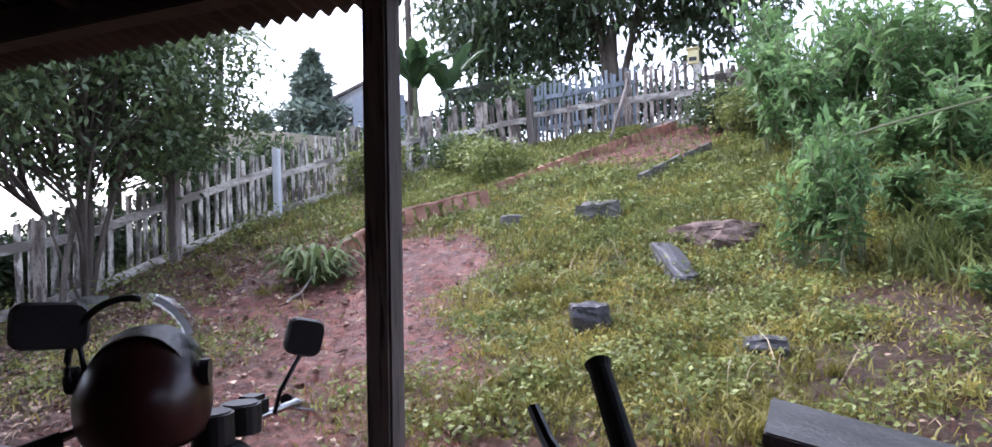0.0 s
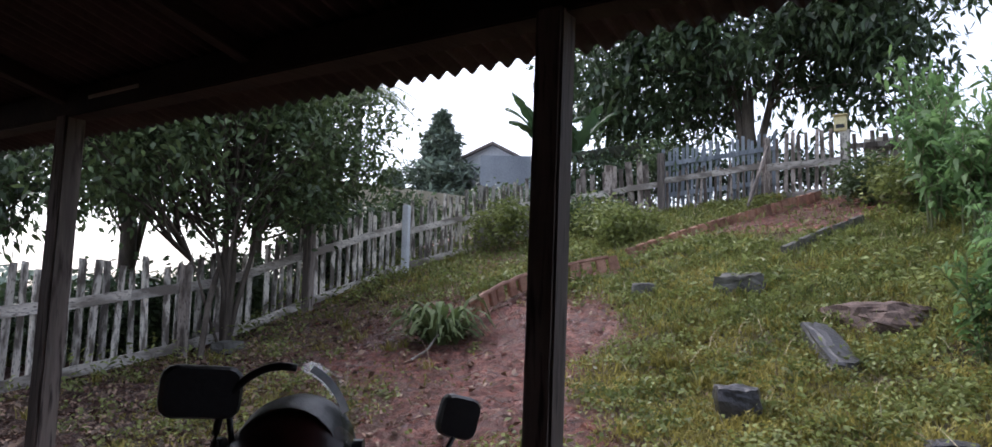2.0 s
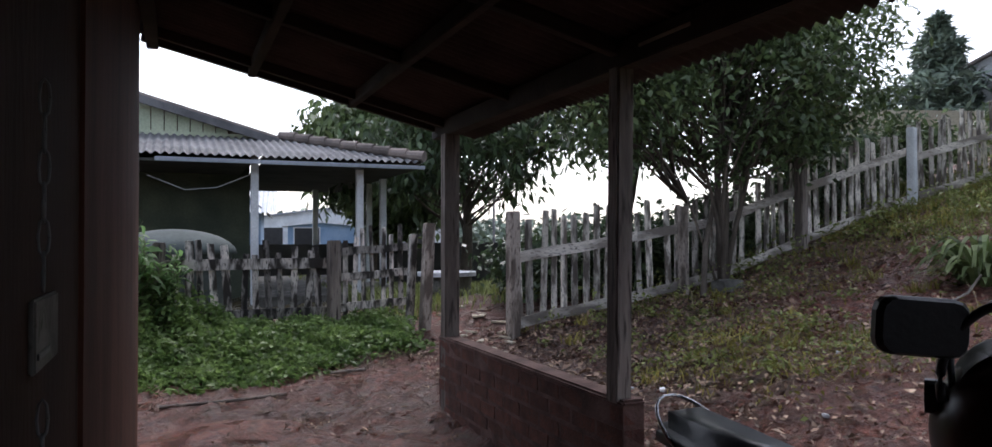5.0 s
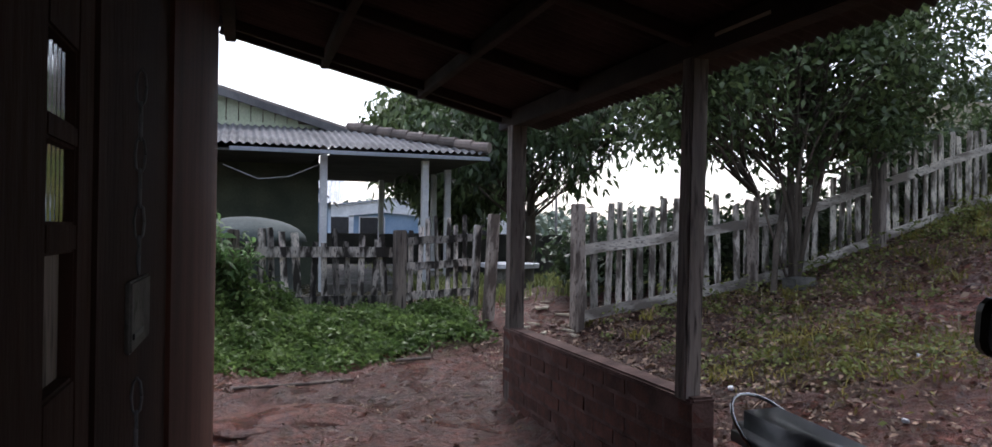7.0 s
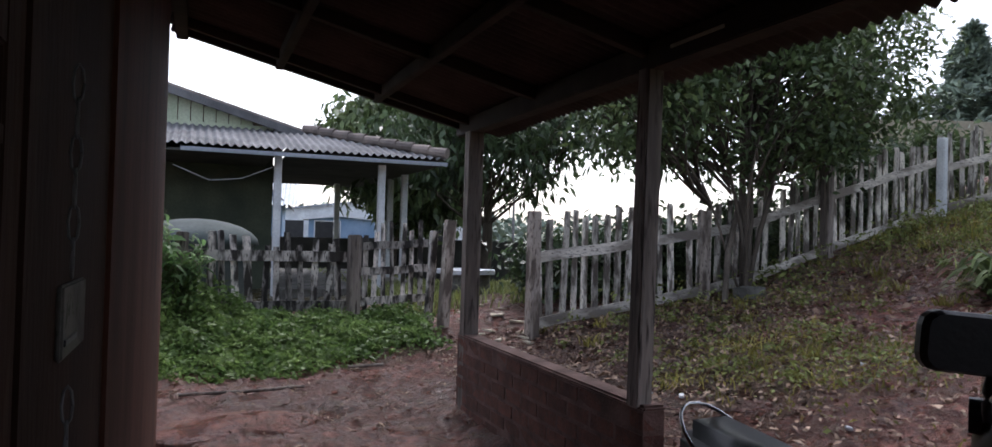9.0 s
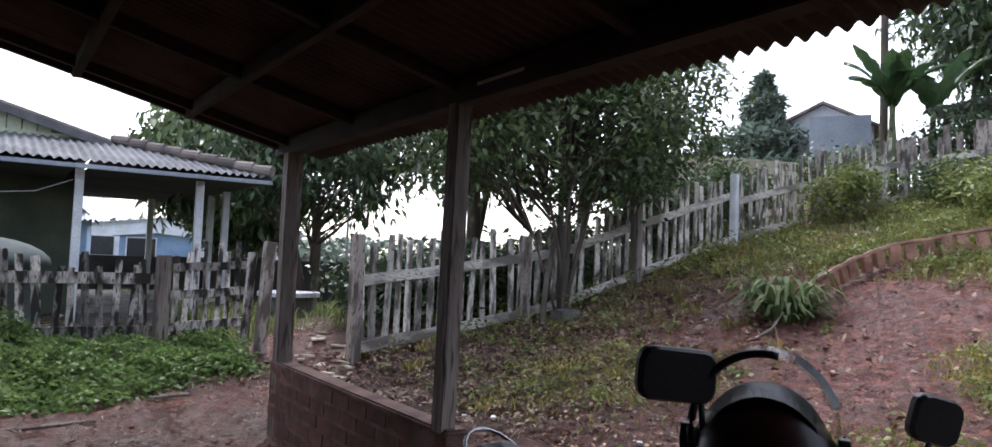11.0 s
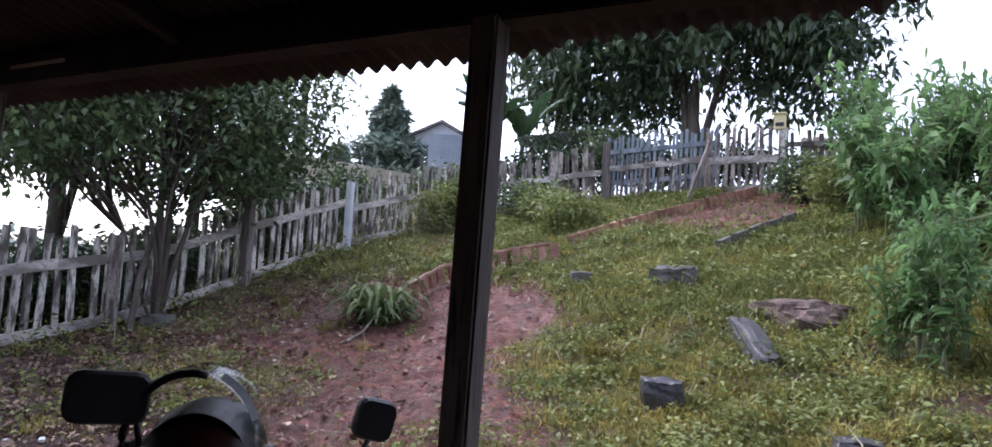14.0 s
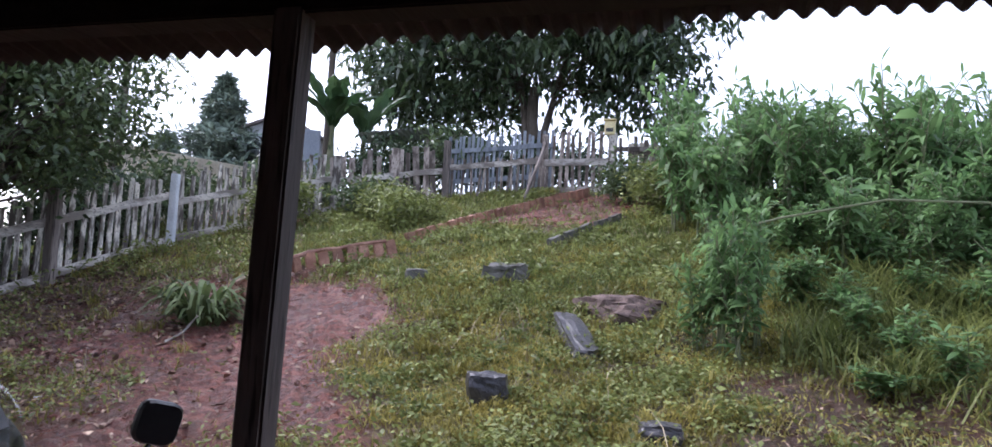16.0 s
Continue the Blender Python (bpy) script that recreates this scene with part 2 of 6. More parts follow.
M = {
    "soil": soil(),
    "grass": mk("grass_blade", (0.19, 0.175, 0.045), (0.4, 0.345, 0.1), 1.2, 0.5, 0, 9, island=0.45, back=0.35, spec=0.22),
    "weed": mk("weed_leaf", (0.14, 0.17, 0.05), (0.29, 0.325, 0.11), 1.5, 0.45, 0, 9, island=0.4, back=0.3, spec=0.22),
    "nettle": mk("nettle_leaf", (0.095, 0.16, 0.045), (0.215, 0.31, 0.1), 2.5, 0.45, 0, 9, island=0.45, back=0.4, spec=0.22),
    "strap": mk("strap_leaf", (0.09, 0.13, 0.045), (0.19, 0.235, 0.09), 3, 0.75, 0, 9, island=0.5, back=0.3),
    "narrow_leaf": mk("long_narrow_leaf", (0.095, 0.185, 0.065), (0.22, 0.335, 0.13), 1.2, 0.45, 0, 7, island=0.4, back=0.5, spec=0.22),
    "leaf_dark": mk("dark_tree_leaf", (0.045, 0.075, 0.035), (0.1, 0.145, 0.065), 1.0, 0.36, 0, 6, island=0.5, back=0.28),
    "leaf_mid": mk("tree_leaf", (0.07, 0.108, 0.044), (0.145, 0.195, 0.078), 1.0, 0.42, 0, 6, island=0.5, back=0.28),
    # needles paled and greyed, so distance haze sits in the colour
    "conifer": mk("hazy_conifer_needles", (0.13, 0.17, 0.13), (0.24, 0.3, 0.23), 1.5, 0.7, 0, 8, island=0.4),
    "banana": mk("banana_leaf", (0.04, 0.085, 0.035), (0.09, 0.15, 0.06), 1.2, 0.4, 0, 8, island=0.3, back=0.3),
    "litter": mk("fallen_leaves", (0.12, 0.065, 0.042), (0.4, 0.28, 0.19), 3, 0.7, 0, 20, island=0.6),
    "bark": mk("bark", (0.05, 0.038, 0.028), (0.14, 0.115, 0.09), 5, 0.9, 0.8, 40, stretch=(1, 1, 0.25)),
    "stem": mk("green_stem", (0.1, 0.12, 0.05), (0.2, 0.2, 0.11), 5, 0.7, 0.2, 40),
    "picket": mk("weathered_whitewashed_wood", (0.12, 0.1, 0.082), (0.66, 0.61, 0.53), 11, 0.85, 0.8, 60, stretch=(1, 1, 0.28), obj=0.45, c3=(0.12, 0.105, 0.09), hard=(0.43, 0.57)),
    "picket_brown": mk("weathered_brown_wood", (0.12, 0.095, 0.078), (0.4, 0.34, 0.29), 10, 0.85, 0.6, 50, stretch=(1, 1, 0.28), obj=0.4, c3=(0.08, 0.06, 0.05), hard=(0.43, 0.57)),
    "picket_dark": mk("wet_grey_wood", (0.03, 0.025, 0.021), (0.58, 0.53, 0.48), 11, 0.8, 0.6, 60, stretch=(1, 1, 0.28), obj=0.65, c3=(0.03, 0.026, 0.022), hard=(0.43, 0.57)),
    "picket_blue": mk("blue_grey_painted_wood", (0.15, 0.175, 0.2), (0.32, 0.35, 0.38), 9, 0.75, 0.4, 50, stretch=(1, 1, 0.12), obj=0.25),
    "rail": mk("pale_weathered_rail", (0.22, 0.19, 0.16), (0.62, 0.57, 0.5), 5, 0.85, 0.6, 50, stretch=(0.3, 0.3, 1), obj=0.2, c3=(0.16, 0.14, 0.12), hard=(0.43, 0.57)),
    "wall_brown": mk("red_brown_painted_boards", (0.06, 0.024, 0.016), (0.13, 0.055, 0.037), 3, 0.85, 0.4, 40, stretch=(1, 1, 0.2), spec=0.15),
    "plaster_pale": mk("pale_grey_plaster", (0.55, 0.56, 0.58), (0.7, 0.71, 0.73), 1.0, 0.9, 0.2, 20),
    "grass_green": mk("green_grass_blade", (0.125, 0.155, 0.045), (0.28, 0.3, 0.1), 1.1, 0.5, 0, 9, island=0.5, back=0.35, spec=0.22),
    "dry": mk("dry_stalks", (0.3, 0.24, 0.14), (0.5, 0.42, 0.27), 2, 0.8, 0, 9, island=0.4),
    "post": mk("dark_hewn_timber", (0.12, 0.098, 0.084), (0.3, 0.25, 0.215), 4, 0.75, 0.6, 45, stretch=(1, 1, 0.1), c3=(0.04, 0.03, 0.025), hard=(0.43, 0.57)),
    # rafter and sheet colours kept near black to carry the porch's shade
    "rafter": mk("shade_dark_timber", (0.014, 0.01, 0.008), (0.04, 0.03, 0.024), 4, 0.85, 0.5, 45, stretch=(0.15, 1, 1)),
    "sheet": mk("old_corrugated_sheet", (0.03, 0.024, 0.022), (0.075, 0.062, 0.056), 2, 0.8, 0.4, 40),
    "sheet_grey": mk("grey_fibre_cement", (0.1, 0.1, 0.104), (0.22, 0.22, 0.225), 2, 0.85, 0.4, 40),
    "brick": mk("old_red_brick", (0.07, 0.026, 0.018), (0.16, 0.06, 0.04), 9, 0.9, 0.6, 60, obj=0.25, c3=(0.07, 0.04, 0.032)),
    "brick_curb": mk("wet_hollow_brick", (0.24, 0.11, 0.07), (0.5, 0.28, 0.19), 6, 0.75, 0.6, 60, obj=0.3, c3=(0.14, 0.07, 0.05)),
    "mortar": mk("dirty_mortar", (0.07, 0.037, 0.03), (0.17, 0.1, 0.082), 6, 0.95, 0.6, 60),
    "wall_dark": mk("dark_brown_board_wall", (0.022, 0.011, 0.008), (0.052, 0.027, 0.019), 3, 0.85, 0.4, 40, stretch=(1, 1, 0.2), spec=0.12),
    "white": mk("white_paint", (0.62, 0.64, 0.66), (0.8, 0.82, 0.83), 3, 0.6, 0.15, 40),
    # green darkened: the shade under the neighbour's porch is in the colour
    "green_wall": mk("shaded_green_boards", (0.045, 0.058, 0.04), (0.085, 0.1, 0.065), 2, 0.8, 0.2, 30),
    "cream_green": mk("pale_green_boards", (0.42, 0.48, 0.34), (0.56, 0.6, 0.45), 2, 0.7, 0.2, 30),
    "tile": mk("mossy_roof_tile", (0.12, 0.1, 0.09), (0.28, 0.23, 0.2), 3, 0.85, 0.5, 40, obj=0.3),
    "plaster": mk("stained_cream_plaster", (0.42, 0.37, 0.28), (0.62, 0.56, 0.44), 1.2, 0.9, 0.2, 20),
    "plaster_grey": mk("grey_blue_plaster", (0.28, 0.31, 0.36), (0.4, 0.43, 0.48), 1.0, 0.9, 0.2, 20),
    "blue": mk("blue_paint", (0.16, 0.27, 0.42), (0.26, 0.37, 0.52), 1.5, 0.6, 0.1, 20),
    "concrete": mk("mossy_concrete", (0.06, 0.055, 0.047), (0.19, 0.18, 0.16), 5, 0.9, 0.5, 40, c3=(0.06, 0.065, 0.045)),
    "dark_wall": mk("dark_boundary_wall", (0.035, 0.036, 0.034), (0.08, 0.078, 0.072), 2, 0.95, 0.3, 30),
    "stone": mk("wet_dark_stone", (0.026, 0.024, 0.025), (0.08, 0.074, 0.076), 4, 0.35, 0.8, 35),
    "rock": mk("brown_rock", (0.07, 0.046, 0.037), (0.2, 0.135, 0.108), 9, 0.85, 0.6, 60, c3=(0.05, 0.032, 0.026)),
    "black": mk("black_plastic", (0.012, 0.012, 0.013), (0.022, 0.022, 0.024), 5, 0.4, 0.1, 60),
    "rubber": mk("rubber", (0.015, 0.015, 0.015), (0.03, 0.03, 0.03), 5, 0.8, 0.2, 60),
    "vinyl": mk("blue_black_vinyl", (0.03, 0.035, 0.045), (0.05, 0.056, 0.07), 4, 0.35, 0.1, 60),
    "chrome": mk("worn_chrome", (0.45, 0.45, 0.45), (0.6, 0.6, 0.6), 5, 0.25, 0.05, 60, metal=1.0),
    "red": mk("dark_red_lacquer", (0.035, 0.009, 0.008), (0.055, 0.013, 0.011), 4, 0.3, 0.03, 60),
    "white_sticker": mk("white_film", (0.7, 0.72, 0.75), (0.85, 0.85, 0.86), 5, 0.4, 0, 60),
    "yellow": mk("yellow_box_paint", (0.7, 0.6, 0.3), (0.8, 0.7, 0.4), 4, 0.6, 0.1, 40),
    "tank": mk("grey_green_fibreglass", (0.035, 0.05, 0.047), (0.08, 0.1, 0.095), 2, 0.85, 0.2, 30),
    "visor": glass("clear_visor", (0.8, 0.82, 0.8), 0.08, 0.86),
    "ribbed": glass("ribbed_glass", (0.5, 0.55, 0.57), 0.06, 0.35),
}


# ---- mesh helpers ----
def fast(name, verts, faces):
    """A mesh from plain arrays."""
    me = bpy.data.meshes.new(name)
    verts, faces = np.asarray(verts, np.float32), np.asarray(faces, np.int32)
    k = faces.shape[1]
    me.vertices.add(len(verts))
    me.vertices.foreach_set("co", verts.ravel())
    me.loops.add(faces.size)
    me.loops.foreach_set("vertex_index", faces.ravel())
    me.polygons.add(len(faces))
    me.polygons.foreach_set("loop_start", np.arange(0, faces.size, k, dtype=np.int32))
    me.update(calc_edges=True)
    me.validate()
    return me


def part(name, data, material, parent=None, label="", smooth_=False):
    """Links a bmesh or mesh as one object, under a thing or a part."""
    if isinstance(data, bmesh.types.BMesh):
        me = bpy.data.meshes.new(name)
        data.to_mesh(me)
        data.free()
        data = me
    if not data.materials:
        data.materials.append(material)
    if smooth_:
        data.polygons.foreach_set("use_smooth", [True] * len(data.polygons))
    ob = new(name, data)
    ob.parent = parent
    return tagged(ob, label)


def thing(name, label, category, group="", kind="", at=(0, 0, 0), rz=0):
    ob = new(name)
    ob.empty_display_size = 0.1
    ob.matrix_basis = pose(*at, 0, 0, rz)
    return tagged(ob, label, category, group, kind)


def boxm(x0, x1, y0, y1, z0, z1, bevel=0.0, bm=None, m=None):
    bm = bm or bmesh.new()
    mat = Matrix.Translation(((x0 + x1) / 2, (y0 + y1) / 2, (z0 + z1) / 2)) @ Matrix.Diagonal((x1 - x0, y1 - y0, z1 - z0, 1))
    made = bmesh.ops.create_cube(bm, size=1, matrix=(m or Matrix()) @ mat)
    if bevel:
        edges = list({e for v in made["verts"] for e in v.link_edges})
        bmesh.ops.bevel(bm, geom=edges, offset=bevel, segments=2, affect="EDGES")
    return bm


def wobble(bm, amount, freq=5.0, seed=0.0):
    for v in bm.verts:
        v.co += noise.noise_vector(v.co * freq + Vector((seed, seed * 1.7, 0))) * amount
    return bm


def tube(points, radii, seg=8, bm=None, closed=False):
    """A round bar along points, tapered by radii."""
    bm = bm or bmesh.new()
    pts = [Vector(p) for p in points]
    if not hasattr(radii, "__len__"):
        radii = [radii] * len(pts)
    rings = []
    for i, p in enumerate(pts):
        d = (pts[min(i + 1, len(pts) - 1)] - pts[max(i - 1, 0)]).normalized()
        u = d.cross(Vector((0, 0, 1)))
        u = u.normalized() if u.length > 0.05 else Vector((1, 0, 0))
        v = d.cross(u)
        rings.append([bm.verts.new(p + (u * math.cos(q) + v * math.sin(q)) * radii[i]) for q in (2 * math.pi * k / seg for k in range(seg))])
    for r0, r1 in zip(rings, rings[1:]):
        for k in range(seg):
            bm.faces.new((r0[k], r0[(k + 1) % seg], r1[(k + 1) % seg], r1[k]))
    bm.faces.new(rings[0][::-1])
    bm.faces.new(rings[-1])
    return bm


def ball(center, scale, sub=3, bm=None):
    bm = bm or bmesh.new()
    bmesh.ops.create_icosphere(bm, subdivisions=sub, radius=1, matrix=Matrix.Translation(center) @ Matrix.Diagonal((*scale, 1)))
    return bm


def cyl(center, r, depth, axis="Z", seg=24, bm=None, r2=None):
    bm = bm or bmesh.new()
    turn = {"Z": Matrix(), "X": Matrix.Rotation(math.pi / 2, 4, "Y"), "Y": Matrix.Rotation(math.pi / 2, 4, "X")}[axis]
    bmesh.ops.create_cone(bm, cap_ends=True, segments=seg, radius1=r, radius2=r if r2 is None else r2, depth=depth, matrix=Matrix.Translation(center) @ turn)
    return bm


def leaves(rng, centers, length, width, droop=0.4, up=0.6):
    """Folded four-cornered leaves at the given places, turned at random: verts and quads."""
    n_ = len(centers)
    az_ = rng.uniform(0, 2 * np.pi, n_)
    tilt = rng.normal(-droop, 0.5, n_)
    d = np.stack([np.cos(az_) * np.cos(tilt), np.sin(az_) * np.cos(tilt), np.sin(tilt)], 1)
    nrm = rng.normal(0, 0.6, (n_, 3)) + (0, 0, up)
    side = np.cross(d, nrm)
    side /= np.linalg.norm(side, axis=1, keepdims=True) + 1e-6
    nn = np.cross(side, d)
    ln, wd = length * rng.uniform(0.6, 1.3, (n_, 1)), width * rng.uniform(0.6, 1.3, (n_, 1))
    c = np.asarray(centers)
    tip, mid = c + d * ln, c + d * ln * 0.45
    v = np.stack([c, mid + side * wd * 0.5 + nn * wd * 0.12, tip - (0, 0, 1) * ln * 0.12, mid - side * wd * 0.5 + nn * wd * 0.12], 1).reshape(-1, 3)
    f = np.arange(4 * n_).reshape(-1, 4)
    return v, f


# ---- the lie of the land ----
def smooth(a, b, v):
    t = np.clip((v - a) / (b - a), 0, 1)
    return t * t * (3 - 2 * t)


def height(x, y):
    """Height of the ground: level porch and yard, a hill that climbs away from the porch."""
    x, y = np.asarray(x, float), np.asarray(y, float)
    hill = np.interp(x, [1.9, 2.5, 4.6, 5.9, 7, 8.6, 11, 14, 20, 60, 500], [0, 0.17, 0.55, 0.78, 1.05, 1.64, 2.42, 3.32, 4.3, 6.5, 8])
    hill = hill * (1 - 0.02 * np.clip(y - 2, 0, 7))
    hill = hill * (1 - 0.85 * smooth(9.0, 15, y)) * (1 - smooth(5.4, 6.4, y) * 0.5 * (1 - smooth(2.6, 4.2, x)))
    yard = 0.42 * smooth(5.6, 9.0, y)
    return hill + yard * (1 - smooth(2.0, 6.5, x)) 


def curbside(x, y):
    """1 beside the brick edging, where nothing grows."""
    d = np.abs(y - np.interp(x, [7.3, 8.1, 8.65, 9.4], [4.5, 4.5, 4.33, 3.4]))
    return np.where((d < 0.28) & (x > 7.2) & (x < 9.5), 1.0, 0.0)


def grassy(x, y):
    """How much turf covers the earth, 0 to 1."""
    x, y = np.asarray(x, float), np.asarray(y, float)
    right = smooth(0.0, 0.8, (x - 4.4) * 0.36 + 2.0 - y + 0.25 * np.sin(x * 2.3))
    right = right * smooth(3.4, 4.2, x) * (1 - 0.75 * smooth(0.2, 0.9, -y + 0.3 * np.sin(x * 3)) * (1 - smooth(6.2, 7.2, x)))
    upper = (0.3 + 0.7 * (1 - smooth(4.6, 5.4, y - 0.35 * np.clip(x - 9, 0, 4)))) * smooth(7.9, 9.3, x + 0.08 * (y - 3.4)) * (1 - smooth(0.0, 0.4, 4.5 - 0.5 * (x - 10.04) - y) * smooth(0.0, 0.3, y - 1.45 + 0.4545 * (x - 9.83)) * smooth(10.4, 11.2, x) * 0.93)
    bare = smooth(0.0, 0.4, 4.4 - 0.5 * (x - 10.04) - y) * smooth(0.0, 0.3, y - 1.45 + 0.4545 * (x - 9.83)) * smooth(10.6, 11.4, x) * (1 - smooth(13.9, 14.3, x)) * 0.93
    edge = smooth(5.3, 6.6, y + 0.12 * (x - 6)) * smooth(4.2, 5.6, x) * (0.1 + 0.2 * smooth(8.5, 10.0, x))
    patch = 0.4 * np.exp(-(((x - 4.6) / 1.0) ** 2 + ((y - 4.6) / 0.9) ** 2)) + 0.6 * np.exp(-(((x - 4.1) / 0.5) ** 2 + ((y - 1.4) / 0.8) ** 2))
    left = 0.4 * smooth(6.9, 7.6, y) * (1 - smooth(2.3, 2.8, x))
    far = np.maximum(smooth(9, 11, y), np.maximum(smooth(14, 15, x), smooth(3, 5, -y)))
    return np.clip(np.maximum.reduce([right, upper, edge, patch, left, far]), 0, 1) * (1 - curbside(x, y)) * (1 - bare)


def humus_shade(x, y):
    x, y = np.asarray(x, float), np.asarray(y, float)
    a_ = 1.15 * np.exp(-(((x - 3.5) / 1.5) ** 2 + ((y - 5.2) / 2.2) ** 2))
    b_ = 1.3 * np.exp(-(((x - 5.2) / 1.8) ** 2 + ((y + 1.3) / 1.3) ** 2))
    c_ = 0.8 * smooth(5.2, 6.6, y) * smooth(3, 4, x) * (1 - smooth(9, 11, x))
    d_ = 0.75 * np.exp(-(((x - 0.9) / 1.6) ** 2 + ((y - 6.1) / 1.1) ** 2))
    # earth under the fence weeds darkened: shade between leaves put into the colour
    e_ = smooth(6.9, 7.6, y) * (1 - smooth(2.4, 2.9, x))
    return np.clip(a_ + b_ + c_ + d_ + e_, 0, 1)


def bumpy(x, y):
    """The ground with its clods and ruts."""
    z = np.array(height(x, y), float)
    xs, ys, flat = np.ravel(x), np.ravel(y), z.ravel()
    for i in range(len(flat)):
        p = Vector((xs[i], ys[i], 0))
        flat[i] += 0.05 * noise.noise(p * 0.9) + 0.035 * noise.noise(p * 3.1) + 0.03 * noise.noise(p * 6.3) + 0.034 * noise.noise(p * 12.7)
    return flat.reshape(z.shape)


def ground():
    def line(lo, hi, a_, b_, step):
        core = np.arange(a_, b_, step)
        out = np.geomspace(0.3, hi - b_, 34) + b_
        back_ = a_ - np.geomspace(0.3, a_ - lo, 34)[::-1]
        return np.concatenate([back_, core, out])

    xs, ys = line(-700, 900, -1.0, 15.0, 0.05), line(-700, 900, -3.0, 10.0, 0.05)
    gx, gy = np.meshgrid(xs, ys)
    z = bumpy(gx, gy)
    # level under the porch roof
    inside = (1 - smooth(1.7, 2.1, gx)) * (1 - smooth(4.8, 5.6, gy))
    z = z * (1 - 0.7 * inside)
    z -= 0.03 * smooth(60, 300, np.hypot(gx, gy))
    nx, ny = len(xs), len(ys)
    idx = np.arange(nx * ny).reshape(ny, nx)
    f = np.stack([idx[:-1, :-1], idx[:-1, 1:], idx[1:, 1:], idx[1:, :-1]], -1).reshape(-1, 4)
    me = fast("ground", np.stack([gx, gy, z], -1).reshape(-1, 3), f)
    for layer, fn in (("green", grassy), ("dark", humus_shade)):
        at_ = me.attributes.new(layer, "FLOAT", "POINT")
        at_.data.foreach_set("value", fn(gx, gy).ravel().astype(np.float32))
    ob = part("ground", me, M["soil"], smooth_=True)
    tagged(ob, "wet red earth yard with patches of turf", "ground", kind="structure")


ground()


def gz(x, y):
    return float(bumpy(np.array([x]), np.array([y]))[0])


# ---- the porch ----
WALL_X, EAVE_X, SLOPE = -0.05, 2.53, 0.244


def roof_z(x):
    return 2.285 + SLOPE * (EAVE_X - x)


def porch():
    # corrugated sheets, each with its own overhang
    pitch, rng = 0.076, random.Random(3)
    bm = bmesh.new()
    y, k = -4.2, 0
    while y < 5.95:
        over = rng.uniform(-0.025, 0.045)
        lift = 0.006 * (k % 2) + rng.uniform(-0.004, 0.006)
        y1 = min(y + 0.99, 5.98)
        steps = int((y1 - y) / pitch * 8)
        for side in (0, 0.006):
            rows = []
            for i in range(steps + 1):
                yy = y + (y1 - y) * i / steps
                wv = 0.015 * math.sin(2 * math.pi * yy / pitch)
                rows.append([bm.verts.new((xx, yy, roof_z(xx) + wv + lift + side + 0.012)) for xx in (EAVE_X + over, 1.2, WALL_X - 0.3)])
            for r0, r1 in zip(rows, rows[1:]):
                for j in range(2):
                    q = (r0[j], r0[j + 1], r1[j + 1], r1[j])
                    bm.faces.new(q if side else q[::-1])
        y, k = y1 - 0.03, k + 1
        if y1 >= 5.98:
            break
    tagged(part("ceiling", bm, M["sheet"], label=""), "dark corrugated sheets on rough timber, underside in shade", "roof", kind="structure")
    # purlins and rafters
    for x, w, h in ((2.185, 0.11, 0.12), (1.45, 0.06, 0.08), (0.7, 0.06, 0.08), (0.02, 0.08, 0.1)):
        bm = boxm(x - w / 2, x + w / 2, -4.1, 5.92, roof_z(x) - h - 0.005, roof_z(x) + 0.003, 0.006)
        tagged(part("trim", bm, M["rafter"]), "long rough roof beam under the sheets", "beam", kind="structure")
    for y in (-2.2, -0.6, 0.64, 1.9, 3.13, 4.4, 5.64, 5.88):
        bm = bmesh.new()
        a_, b_ = (EAVE_X - 0.3, roof_z(EAVE_X - 0.3)), (WALL_X, roof_z(WALL_X))
        m = Matrix.Translation((a_[0], y, a_[1] - 0.04)) @ Matrix.Rotation(math.atan(SLOPE), 4, "Y")
        ln = math.hypot(a_[0] - b_[0], a_[1] - b_[1])
        boxm(-ln, 0, -0.03, 0.03, -0.035, 0.035, 0.004, bm, m)
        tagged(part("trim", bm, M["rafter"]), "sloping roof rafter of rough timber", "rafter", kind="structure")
    tagged(part("trim_scar", wobble(boxm(2.123, 2.129, 2.55, 2.92, 2.3, 2.318, 0.002), 0.004, 9), M["plaster"]), "pale splintered strip on the eave beam", "beam", kind="structure")
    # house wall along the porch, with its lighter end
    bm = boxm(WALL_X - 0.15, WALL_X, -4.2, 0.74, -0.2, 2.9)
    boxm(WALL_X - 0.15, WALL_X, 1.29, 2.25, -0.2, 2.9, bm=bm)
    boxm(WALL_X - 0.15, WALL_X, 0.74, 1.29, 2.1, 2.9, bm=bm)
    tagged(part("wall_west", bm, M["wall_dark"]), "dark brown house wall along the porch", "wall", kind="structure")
    bm = boxm(WALL_X - 0.15, WALL_X + 0.012, 2.25, 5.3, -0.2, 2.9, 0.012)
    tagged(part("wall_end", bm, M["wall_brown"]), "red-brown painted boards at the wall's end", "wall", kind="structure")
    # wall outside the view, added to close off light and darken the porch
    bm = boxm(WALL_X - 0.15, 2.4, -4.35, -4.2, -0.2, 2.2)
    tagged(part("wall_south", bm, M["wall_dark"]), "unseen wall added behind the view to darken the porch", "wall", kind="structure")
    # box never in view, added only to block light behind the house wall
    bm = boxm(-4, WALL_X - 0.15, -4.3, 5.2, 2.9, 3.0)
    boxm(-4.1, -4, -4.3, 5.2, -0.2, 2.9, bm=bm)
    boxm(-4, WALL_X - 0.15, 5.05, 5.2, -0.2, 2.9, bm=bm)
